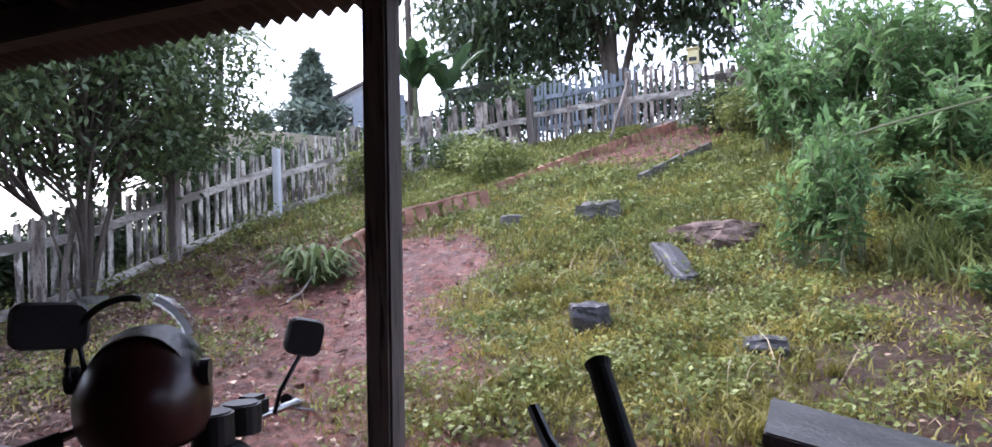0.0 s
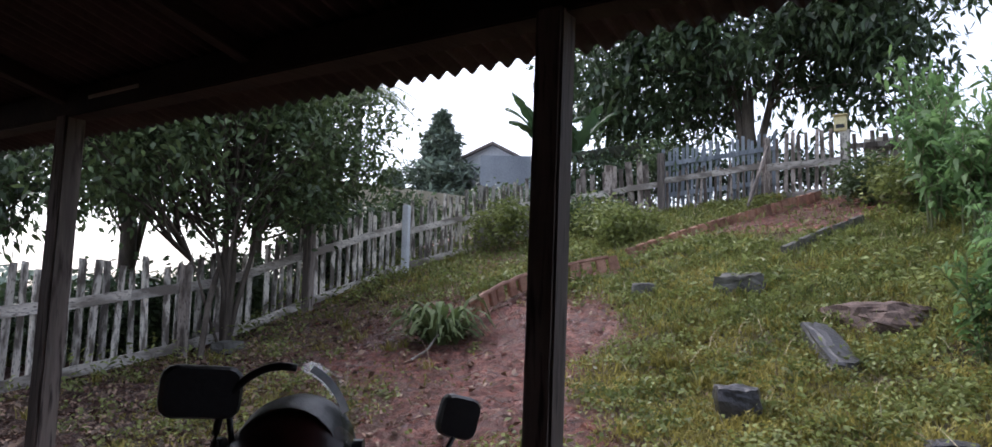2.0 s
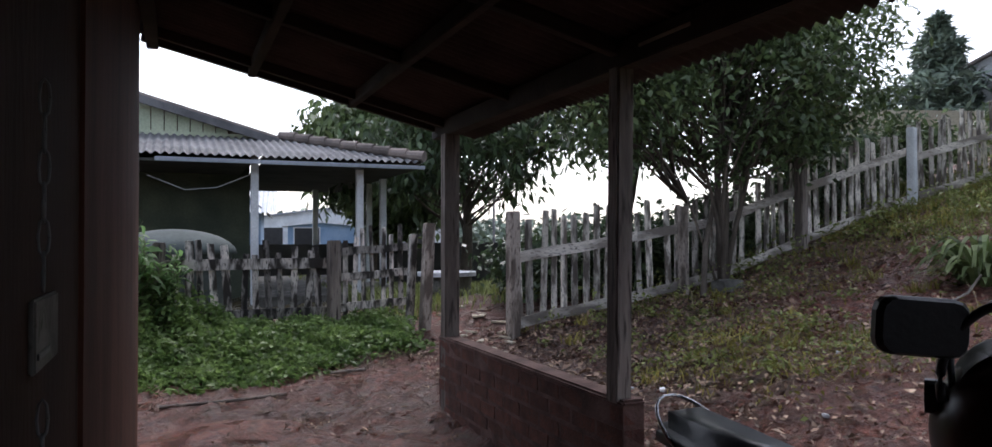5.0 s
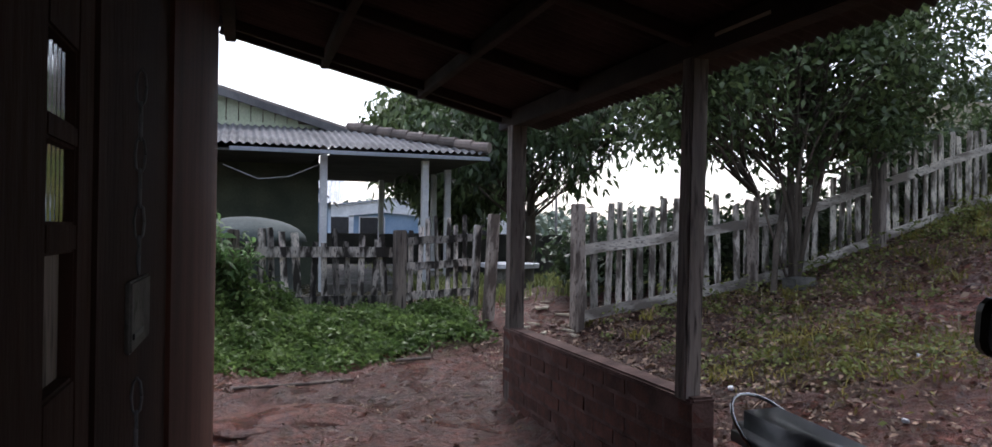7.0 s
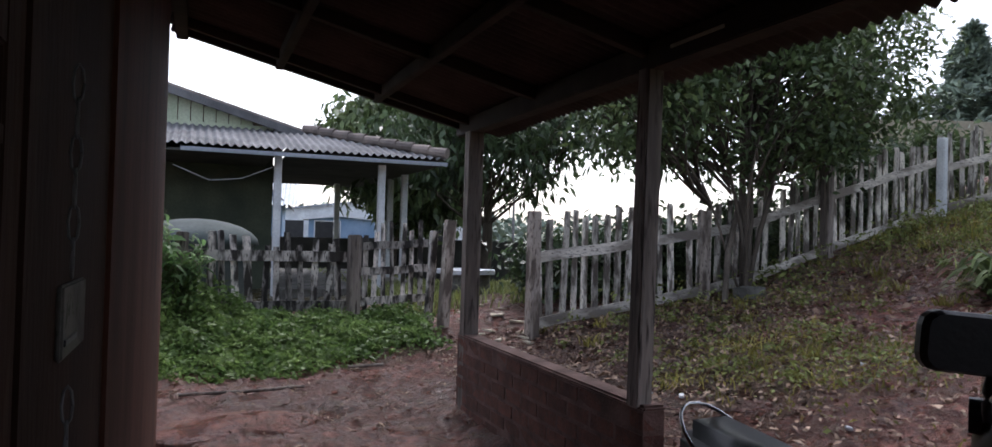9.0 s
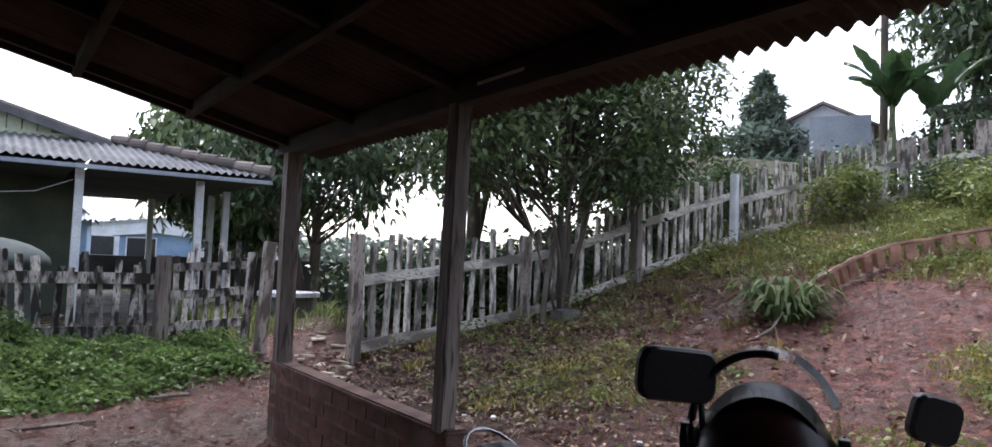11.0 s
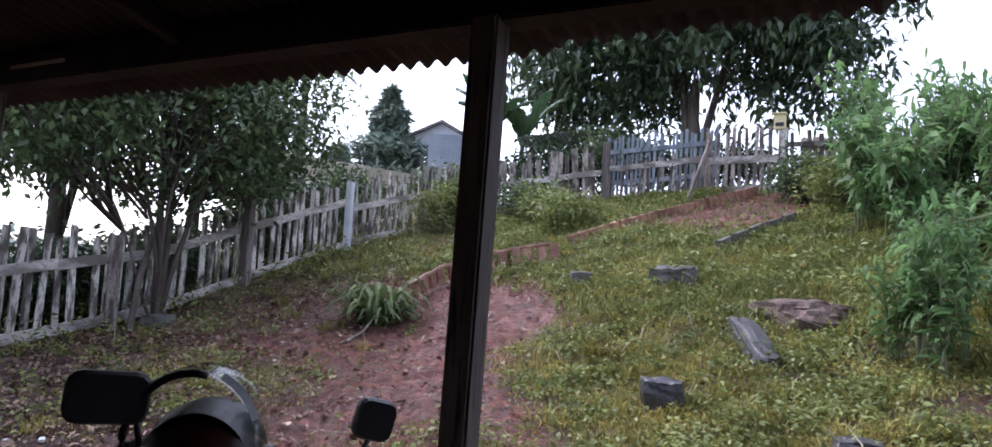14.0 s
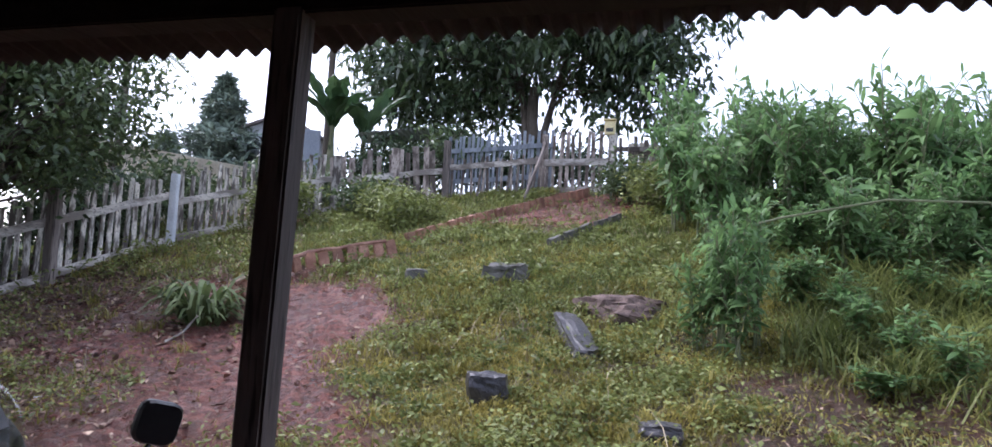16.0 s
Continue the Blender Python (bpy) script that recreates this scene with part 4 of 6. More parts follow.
# ---- thicket of tall leafy shrubs ----
def leafy_mesh(seed, stems_n, leaves_n, size, lean_=0.2):
    """Upright stems with side shoots, set round with long narrow drooping leaves; one metre tall."""
    rng, nr = random.Random(seed), np.random.default_rng(seed)
    bm = bmesh.new()
    at, out_ = [], []
    for k in range(stems_n):
        q, lean = rng.uniform(0, 6.28), rng.uniform(0.03, lean_)
        top = Vector((math.cos(q) * lean, math.sin(q) * lean, rng.uniform(0.6, 1.0)))
        limb(rng, (rng.uniform(-0.06, 0.06), rng.uniform(-0.06, 0.06), -0.1), top, 0.014, 0.005, 0.05, 6, 5, bm)
        shoots = [(Vector((0, 0, 0)), top, 0.12)]
        for j in range(4):
            f_ = rng.uniform(0.3, 0.85)
            q2 = rng.uniform(0, 6.28)
            l_ = rng.uniform(0.12, 0.3)
            p0 = top * f_
            p1 = p0 + Vector((math.cos(q2) * l_, math.sin(q2) * l_, l_ * rng.uniform(0.5, 1.2)))
            limb(rng, p0, p1, 0.007, 0.003, 0.08, 4, 4, bm)
            shoots.append((p0, p1, 0.1))
        for p0, p1, lo in shoots:
            n_ = leaves_n if lo == 0.12 else leaves_n // 3
            for j in range(n_):
                f_ = lo + (1.02 - lo) * ((j + rng.random()) / n_) ** 0.75
                at.append(p0.lerp(p1, f_))
                out_.append((j * 2.4 + rng.uniform(-0.5, 0.5), f_))
    stems = bpy.data.meshes.new("stems")
    bm.to_mesh(stems)
    bm.free()
    c = np.array([tuple(p) for p in at])
    q, f_ = np.array(out_).T
    n_ = len(c)
    ln = (size * nr.uniform(0.6, 1.25, n_) * (1.1 - 0.35 * f_))[:, None]
    wd = ln * nr.uniform(0.1, 0.15, (n_, 1))
    rise = nr.normal(0.35, 0.3, n_) + 0.4 * (f_ > 0.93)
    d = np.stack([np.cos(q) * np.cos(rise), np.sin(q) * np.cos(rise), np.sin(rise)], 1)
    sd = np.stack([-np.sin(q), np.cos(q), nr.normal(0, 0.35, n_)], 1) * wd
    drop = np.array([0, 0, 1.0])
    m1, m2 = c + d * ln * 0.35, c + d * ln * 0.72 - drop * ln * 0.1
    tip = c + d * ln - drop * ln * nr.uniform(0.2, 0.5, (n_, 1))
    v = np.stack([c, m1 + sd, m1 - sd, m2 + sd * 0.8, m2 - sd * 0.8, tip], 1).reshape(-1, 3)
    i0 = np.arange(n_)[:, None] * 6
    fol = fast("foliage", v, np.concatenate([i0 + [0, 1, 2], i0 + [1, 3, 4], i0 + [1, 4, 2], i0 + [3, 5, 4]]))
    return stems, fol


DENSE = [leafy_mesh(k, 6, 34, 0.19) for k in range(6)]
SPARSE = [leafy_mesh(20 + k, 4, 26, 0.21, 0.3) for k in range(4)]


def leafy(x, y, h, seed, label="tall green shrub crowded with long narrow leaves", wide=1.0, kinds=DENSE, group="shrub thicket"):
    rng = random.Random(seed)
    t = thing("tall_shrub", label, "plant", group, at=(x, y, gz(x, y)), rz=rng.uniform(0, 360))
    st, fo = kinds[seed % len(kinds)]
    for nm, me, mt in (("stem", st, "stem"), ("foliage", fo, "narrow_leaf")):
        ob = part(nm, me, M[mt], t)
        ob.scale = ((0.7 + 0.3 * h) * wide, (0.7 + 0.3 * h) * wide, h)


rng = random.Random(77)
for k, (x, y, h_) in enumerate(((7.0, -0.62, 1.45), (7.15, -0.85, 1.3), (7.05, -0.42, 1.0), (6.8, -0.72, 0.9), (7.3, -0.6, 1.35))):
    leafy(x, y, h_, k, "young shrub with pale stems and long narrow leaves", 0.75, SPARSE)
for k in range(92):
    x = 8.9 + 5.1 * rng.random() ** 1.25
    edge_y = -0.15 + (x - 9.0) * 0.1 - max(0, 10.2 - x) * 1.1
    y = edge_y - 5.0 * rng.random() ** 1.2
    leafy(x, y, (rng.uniform(1.9, 2.75) if k % 4 == 0 and x > 10.2 else rng.uniform(0.9, 2.0)) * (0.75 if x < 9.8 else 1.0), 10 + k, kinds=SPARSE if k % 4 == 0 or k % 3 == 0 else DENSE)
# lower growth that fills the foot of the thicket
for k in range(46):
    x = 7.7 + 3.6 * rng.random()
    y = -0.35 - 0.25 * max(0, 9 - x) - 3.6 * rng.random()
    leafy(x, y, rng.uniform(0.4, 0.85), 200 + k, "knee-high leafy weed at the thicket's foot", 0.9, SPARSE)
for k, (x, y, h_) in enumerate(((6.4, -2.2, 0.55), (6.9, -1.95, 0.55), (6.2, -1.65, 0.3), (7.3, -1.7, 0.5))):
    leafy(x, y, h_, 300 + k, "arching leafy weed beside the bare hollow", 0.9, SPARSE)
# a bent cane lying across the thicket's foot
cane = tube([(8.0, -0.55, gz(8.0, -0.55) + 0.75), (8.3, -1.2, gz(8.3, -1.2) + 0.85), (8.6, -2.2, gz(8.6, -2.2) + 0.95), (8.9, -3.2, gz(8.9, -3.2) + 0.9), (9.2, -4.0, gz(9.2, -4.0))], [0.012, 0.014, 0.015, 0.014, 0.012], 6)
tagged(part("bent_cane", cane, M["stem"]), "long bent pale cane leaning across the thicket", "cane")


for k, (x, y, h_) in enumerate(((-0.15, 8.5, 1.3), (-0.4, 8.45, 1.2), (0.1, 8.5, 0.95), (-0.75, 8.4, 1.15))):
    leafy(x, y, h_, 330 + k, "straggling weed climbing up the dark fence", 0.75, SPARSE, "weeds on the dark fence")


# ---- low plants ----
def tuft(name, label, x, y, n_, ln, wd, mat, seed, lift=0.9, r=0.06, group=""):
    """A rosette of arching strap leaves."""
    rng = random.Random(seed)
    t = thing(name, label, "plant", group, at=(x, y, gz(x, y) - 0.02))
    bm = bmesh.new()
    for k in range(n_):
        q, l_, up_ = rng.uniform(0, 6.28), ln * rng.uniform(0.6, 1.2), lift * rng.uniform(0.3, 1.2)
        o = Vector((math.cos(q) * r * rng.random(), math.sin(q) * r * rng.random(), 0))
        rows = []
        for i in range(6):
            s_ = i / 5
            p = o + Vector((math.cos(q) * l_ * s_, math.sin(q) * l_ * s_, l_ * (up_ * s_ - up_ * 0.85 * s_ * s_)))
            w_ = wd * math.sin(math.pi * (0.15 + 0.8 * s_)) * 0.5
            sd = Vector((-math.sin(q), math.cos(q), 0)) * w_
            rows.append((bm.verts.new(p + sd), bm.verts.new(p - sd)))
        for r0, r1 in zip(rows, rows[1:]):
            bm.faces.new((r0[0], r0[1], r1[1], r1[0]))
    part("foliage", bm, M[mat], t)
    return t


tuft("strap_leaf_plant", "clump of arching strap leaves at the curb's end", 6.95, 4.5, 90, 0.5, 0.055, "strap", 31, 2.6, 0.22)
tuft("strap_leaf_plant", "clump of arching strap leaves at the curb's end", 7.1, 4.65, 80, 0.48, 0.05, "strap", 32, 2.6, 0.22)
for k, (x, y, w_, h_, m_, label) in enumerate((
    (11.2, 4.1, 0.5, 0.27, "weed", "low ferny shrub on the bank above the curb"), (11.9, 4.7, 0.5, 0.33, "weed", "low ferny shrub on the bank above the curb"),
    (12.4, 5.3, 0.6, 0.35, "leaf_mid", "low ferny shrub by the brown fence"), (11.3, 6.5, 0.5, 0.5, "weed", "weedy shrub against the picket fence"),
    (13.1, 0.85, 0.35, 0.4, "leaf_mid", "weedy shrub below the gate"), (12.4, 0.2, 0.5, 0.45, "weed", "weedy shrub below the gate"))):
    tree("shrub", label, (x, y, gz(x, y)), [(0.1, 0, h_, 0.015), (-0.15, 0.1, h_, 0.012), (0.1, -0.2, h_ * 0.8, 0.012)], [(0, 0, h_, w_, w_, h_ * 0.75)], 46, 34, 0.12, 0.04, m_, 80 + k, 0.15, bark="stem", twigs=16, droop=0.1)


def scatter(rng, n_, box, mask, zadd=0.0):
    x = rng.uniform(box[0], box[1], n_)
    y = rng.uniform(box[2], box[3], n_)
    keep = rng.uniform(0, 1, n_) < mask(x, y)
    x, y = x[keep], y[keep]
    return np.stack([x, y, bumpy(x, y) + zadd], 1)


def blades(rng, base, tall, wide, lean=0.5):
    """Bent grass blades: two quads and a tip are kept to two faces each."""
    n_ = len(base)
    q = rng.uniform(0, 2 * np.pi, n_)
    h = (tall * rng.uniform(0.4, 1.3, n_))[:, None]
    d = np.stack([np.cos(q), np.sin(q), np.zeros(n_)], 1)
    sd = np.stack([-np.sin(q), np.cos(q), np.zeros(n_)], 1) * wide * rng.uniform(0.6, 1.3, (n_, 1))
    l_ = lean * rng.uniform(0.2, 1.4, (n_, 1))
    up_ = np.array([0, 0, 1.0])
    mid = base + up_ * h * 0.6 + d * h * l_ * 0.35
    tip = base + up_ * h * 0.9 + d * h * l_
    v = np.stack([base - sd, base + sd, mid + sd * 0.8, mid - sd * 0.8, tip], 1).reshape(-1, 3)
    i0 = np.arange(n_)[:, None] * 5
    f = np.concatenate([i0 + [0, 1, 2], i0 + [0, 2, 3], i0 + [3, 2, 4]])
    return v, f


def patchy(x, y, k=1.0):
    """Uneven growth, thick and thin by turns."""
    return np.clip(0.55 + 0.5 * np.sin(x * 2.1 + 1.3 * np.sin(y * 1.7)) * np.sin(y * 2.6 + x * 0.7) + 0.3 * np.sin(x * 5.3 + y * 4.1), 0.05, 1) ** k


def meadow():
    rng = np.random.default_rng(8)
    b_ = scatter(rng, 190000, (3.4, 9.5, -3.0, 8.0), lambda x, y: grassy(x, y) ** 1.5 * patchy(x, y))
    v, f = blades(rng, b_, 0.075, 0.0055, 1.0)
    tagged(part("short_grass", fast("short_grass", v, f), M["grass"]), "short yellow-green turf on red earth", "grass", kind="stuff")
    b_ = scatter(rng, 130000, (7.5, 15.5, -5.0, 8.6), lambda x, y: grassy(x, y) * patchy(x + 3, y))
    v, f = blades(rng, b_, 0.13, 0.0075, 0.9)
    tagged(part("long_grass", fast("long_grass", v, f), M["grass_green"]), "long grass on the upper bank", "grass", kind="stuff")
    b_ = scatter(rng, 40000, (2.6, 12.0, 8.4, 18.0), lambda x, y: 0.9 * (1 - np.exp(-(((x - 3.4 - (y - 8) * 0.33) / 0.5) ** 2)) * 0.9) * smooth(8.0, 9.0, y))
    v, f = blades(rng, b_, 0.2, 0.01, 0.8)
    tagged(part("far_grass", fast("far_grass", v, f), M["weed"]), "rough grass beyond the gateway", "grass", kind="stuff")
    b_ = scatter(rng, 125000, (3.4, 9.0, -2.5, 7.6), lambda x, y: grassy(x, y) * patchy(y * 1.3, x * 1.1, 2), 0.03)
    b_[:, 2] += rng.uniform(0, 0.07, len(b_))
    v, f = leaves(rng, b_, 0.047, 0.028, 0.0, 1.2)
    tagged(part("clover_weeds", fast("clover_weeds", v, f), M["weed"]), "small-leaved creeping weeds among the turf", "weeds", kind="stuff")
    b_ = scatter(rng, 60000, (5.0, 11.0, -4.5, -0.5), lambda x, y: smooth(0.9, 1.6, -y + 0.3 * np.sin(x * 3) + 0.45 * (x - 7.6)) * patchy(x * 1.3, y * 1.6) * (0.35 + 0.65 * smooth(6.0, 7.6, x)))
    v, f = blades(rng, b_, 0.32, 0.009, 1.1)
    tagged(part("lush_grass", fast("lush_grass", v, f), M["grass_green"]), "tall lush grass at the foot of the thicket", "grass", kind="stuff")
    b_ = scatter(rng, 140000, (3.4, 10.0, -3.0, 7.6), lambda x, y: grassy(x, y) * patchy(x * 1.7 + 2, y * 1.4), 0.01)
    b_[:, 2] += rng.uniform(0, 0.05, len(b_))
    v, f = leaves(rng, b_, 0.048, 0.017, -0.5, 0.6)
    tagged(part("yellow_weeds", fast("yellow_weeds", v, f), M["grass"]), "low yellow-green weeds among the turf", "weeds", kind="stuff")
    b_ = scatter(rng, 70000, (8.2, 14.0, -2.5, 7.4), lambda x, y: grassy(x, y) * patchy(x * 1.5, y * 1.3, 2), 0.02)
    b_[:, 2] += rng.uniform(0, 1, len(b_)) ** 1.5 * 0.16 * patchy(b_[:, 0] * 1.5, b_[:, 1] * 1.3)
    v, f = leaves(rng, b_, 0.095, 0.036, 0.0, 0.9)
    tagged(part("bank_weeds", fast("bank_weeds", v, f), M["weed"]), "mixed leafy weeds over the upper bank", "weeds", kind="stuff")
    b_ = scatter(rng, 5200, (3.6, 13.5, -2.5, 7.0), lambda x, y: 0.5 * grassy(x, y) * patchy(x * 0.9, y * 1.1, 2))
    v, f = blades(rng, b_, 0.24, 0.0035, 1.3)
    tagged(part("dry_stalks", fast("dry_stalks", v, f), M["dry"]), "thin dry stalks among the weeds", "grass", kind="stuff")
    # tussocks: uneven clumps of longer blades and leafy weeds
    for nm, mat, label, n_, seed_ in (("grass_tussocks", "grass", "uneven tussocks of longer grass", 1000, 41), ("leafy_weeds", "weed", "clumps of leafy weeds in the turf", 1300, 42)):
        rn = np.random.default_rng(seed_)
        c_ = scatter(rn, n_ * 3, (3.4, 14.0, -3.0, 7.6), lambda x, y: 0.75 * grassy(x, y) ** 1.5 * patchy(x * 1.4, y * 1.2) + 0.05 * smooth(3.2, 5, y) * smooth(3, 4, x))
        k_ = rn.integers(14, 46, len(c_))
        size_ = np.repeat(rn.uniform(0.5, 1.4, len(c_)), k_)[:, None]
        b_ = np.repeat(c_, k_, 0) + rn.normal(0, 1, (k_.sum(), 3)) * (0.055, 0.055, 0) * size_
        if mat == "grass":
            v, f = blades(rn, b_, 0.12, 0.006, 1.2)
        else:
            b_[:, 2] += np.abs(rn.normal(0, 0.065, len(b_))) * size_[:, 0]
            v, f = leaves(rn, b_, 0.06, 0.028, 0.0, 0.9)
        tagged(part(nm, fast(nm, v, f), M[mat]), label, "weeds", kind="stuff")
    # thick weeds along the foot of the dark fence
    b_ = scatter(rng, 46000, (-2.5, 2.7, 6.9, 8.75), lambda x, y: smooth(7.0, 7.5, y + 0.25 * np.sin(x * 2.2) + 0.3 * (1 - smooth(-0.4, 0.6, x))) * (1 - smooth(2.3, 2.7, x)), 0.02)
    b_[:, 2] += rng.uniform(0, 1, len(b_)) ** 1.3 * (0.09 + 0.55 * (1 - smooth(-0.2, 0.9, b_[:, 0])) * smooth(7.8, 8.5, b_[:, 1])) * (0.5 + patchy(b_[:, 0] * 2.3, b_[:, 1] * 2)) * smooth(6.9, 8.0, b_[:, 1])
    v, f = leaves(rng, b_, 0.078, 0.034, 0.1, 0.8)
    tagged(part("nettle_weeds", fast("nettle_weeds", v, f), M["nettle"]), "lush knee-high weeds at the fence foot", "weeds", kind="stuff")
    # weeds along the whitewashed fence
    b_ = scatter(rng, 5000, (4.5, 13.5, 5.6, 7.7), lambda x, y: smooth(6.6, 7.4, y + 0.1 * np.sin(x * 4) + 0.25 * smooth(9, 12, x)) * patchy(x * 2, y))
    b_[:, 2] += rng.uniform(0, 0.3, len(b_))
    v, f = leaves(rng, b_, 0.09, 0.04, 0.1, 1.0)
    tagged(part("fence_weeds", fast("fence_weeds", v, f), M["weed"]), "straggling weeds along the picket fence", "weeds", kind="stuff")
    # fallen leaves and crumbs of earth
    b_ = scatter(rng, 32000, (2.3, 10.0, -1.5, 7.6), lambda x, y: 0.07 + 0.5 * smooth(4.6, 5.6, y) * smooth(7, 8, x) + 0.75 * humus_shade(x, y) * smooth(0.3, 1.5, y) + 0.5 * smooth(5, 6.5, y), 0.012)
    v, f = leaves(rng, b_, 0.05, 0.024, 0.0, 2.0)
    b2 = scatter(rng, 9000, (2.3, 9.0, -2.0, 7.6), lambda x, y: 0.12 + 0.5 * humus_shade(x, y) + 0.3 * grassy(x, y), 0.012)
    v2, f2 = leaves(rng, b2, 0.12, 0.007, 0.0, 2.0)
    v, f = np.concatenate([v, v2]), np.concatenate([f, f2 + len(v)])
    b4 = scatter(rng, 2600, (-0.1, 2.3, 4.9, 7.4), lambda x, y: patchy(x * 2.4, y * 3.1, 2), 0.008)
    v4, f4 = leaves(rng, b4, 0.07, 0.012, 0.0, 2.0)
    v, f = np.concatenate([v, v4]), np.concatenate([f, f4 + len(v)])
    b3 = scatter(rng, 9000, (2.6, 9.0, 1.6, 7.6), lambda x, y: 0.06 + 0.6 * smooth(3.6, 5.4, y) * patchy(x * 1.9, y * 1.6), 0.015)
    v3, f3 = leaves(rng, b3, 0.085, 0.045, 0.0, 1.4)
    v, f = np.concatenate([v, v3]), np.concatenate([f, f3 + len(v)])
    tagged(part("leaf_litter", fast("leaf_litter", v, f), M["litter"]), "wet fallen leaves strewn on the earth", "leaves", kind="stuff")
    b_ = scatter(rng, 2600, (1.0, 8.5, 0.5, 8.0), lambda x, y: (1 - grassy(x, y)) * 0.9)
    V, F, k = [], [], 0
    cube = np.array([(-1, -1, -1), (1, -1, -1), (1, 1, -1), (-1, 1, -1), (-0.6, -0.7, 1), (0.7, -0.6, 1), (0.6, 0.7, 1), (-0.7, 0.6, 1)], float)
    faces = np.array([(0, 3, 2, 1), (4, 5, 6, 7), (0, 1, 5, 4), (1, 2, 6, 5), (2, 3, 7, 6), (3, 0, 4, 7)])
    for p in b_:
        r = 0.004 + 0.018 * rng.random() ** 5
        V.append(cube * r * rng.uniform(0.5, 1.5, (8, 3)) * (1.2, 1.2, 0.55) + p)
        F.append(faces + 8 * k)
        k += 1
    tagged(part("earth_clods", fast("earth_clods", np.concatenate(V), np.concatenate(F)), M["soil"]), "small clods and pebbles of red earth", "pebbles", kind="stuff")


meadow()


# ---- stones, curbs and blocks in the yard ----
def boulder(name, label, category, x, y, size, rz, mat, seed, amount=0.12, sink=0.3, tilt=(0, 0), z=None):
    bm = boxm(-1, 1, -1, 1, -1, 1)
    bmesh.ops.subdivide_edges(bm, edges=bm.edges[:], cuts=8, use_grid_fill=True)
    for v in bm.verts:
        k = max(abs(c) for c in v.co)
        v.co = v.co.lerp(v.co.normalized() * 1.15, (0.9 if "mound" in name else 0.4) * k)
        v.co += noise.noise_vector(v.co * 1.1 + Vector((seed, seed, 0))) * amount * 2 + noise.noise_vector(v.co * 3.5 + Vector((0, seed, seed))) * amount * 0.8 + noise.noise_vector(v.co * 8 + Vector((0, seed, seed))) * amount * 0.35
        v.co = Vector((v.co.x * size[0] / 2, v.co.y * size[1] / 2, v.co.z * size[2] / 2))
    ob = part(name, bm, M[mat])
    ob.matrix_basis = pose(x, y, (gz(x, y) if z is None else z) + size[2] * (0.5 - sink), tilt[0], tilt[1], rz)
    return tagged(ob, label, category)


boulder("stone", "wet dark block of stone in the turf", "stone", 5.5, 1.0, (0.27, 0.28, 0.26), 20, "stone", 1, 0.07, 0.3)
boulder("stone_slab", "long dark stone slab lying aslant in the turf", "stone", 6.95, 0.63, (1.05, 0.24, 0.2), 23, "stone", 2, 0.08, 0.35, (0, -17))
boulder("earth_mound", "low brown mound of earth and rubble", "mound", 7.8, 0.3, (0.7, 0.8, 0.36), 30, "rock", 3, 0.19, 0.62)
boulder("stone", "flat grey stone at the edge of a hollow", "stone", 5.2, -0.22, (0.22, 0.26, 0.12), 10, "stone", 4, 0.1, 0.35)
boulder("concrete_block", "mossy dark concrete block half sunk in grass", "block", 8.47, 1.7, (0.28, 0.5, 0.3), 5, "concrete", 5, 0.16, 0.5)
boulder("concrete_block", "small dark concrete block in the grass", "block", 8.35, 2.73, (0.2, 0.26, 0.22), 25, "concrete", 6, 0.05, 0.3)
boulder("concrete_block", "mossy block beside the tree's foot", "block", 6.2, 7.05, (0.4, 0.2, 0.2), 10, "concrete", 7, 0.05, 0.25)
boulder("earth_mound", "heap of wet rubble and mud by the wall's end", "mound", 0.45, 5.75, (1.1, 0.6, 0.16), 10, "soil", 8, 0.08, 0.62)


def curb(label, nodes, brick, courses, mat, seed, lift_=-0.03):
    """A garden edging of bricks on end that follows the slope."""
    rng = random.Random(seed)
    c = thing("garden_curb", label, "curb", at=(*nodes[0], gz(*nodes[0])))
    inv = c.matrix_basis.inverted()
    kinds = []
    for k in range(4):
        bm = wobble(boxm(0, brick[0], -brick[1] / 2, brick[1] / 2, 0, brick[2], 0.008), 0.006, 8, k)
        me = bpy.data.meshes.new("brick")
        bm.to_mesh(me)
        bm.free()
        kinds.append(me)
    for a_, b_ in zip(nodes, nodes[1:]):
        a_, b_ = Vector(a_), Vector(b_)
        d = b_ - a_
        ang = math.degrees(math.atan2(d.y, d.x))
        n_ = int(d.length / (brick[0] + 0.03))
        rise = math.degrees(math.atan2(float(height(b_.x, b_.y)) - float(height(a_.x, a_.y)), d.length))
        for k in range(n_):
            p = a_ + d * (k / n_)
            for r in range(courses):
                ob = part("brick", rng.choice(kinds), M[mat], c)
                ob.matrix_basis = inv @ pose(p.x + rng.uniform(-0.01, 0.01), p.y + rng.uniform(-0.01, 0.01), float(height(p.x, p.y)) + lift_ + r * (brick[2] + 0.008), rng.uniform(-5, 5), -rise + rng.uniform(-3, 3), ang + rng.uniform(-3, 3))
    return c


def curb_cap(nodes, z_, owner):
    """Thin mortar lip laid along the tops of the bricks."""
    pts = []
    for a_, b_ in zip(nodes, nodes[1:]):
        for k in range(6):
            x, y = a_[0] + (b_[0] - a_[0]) * k / 6, a_[1] + (b_[1] - a_[1]) * k / 6
            pts.append(owner.matrix_basis.inverted() @ Vector((x, y, float(height(x, y)) + z_ + 0.008 * math.sin(k * 2.3))))
    part("cap", tube(pts, 0.03, 6), M["brick_curb"], owner, "pale mortar lip")


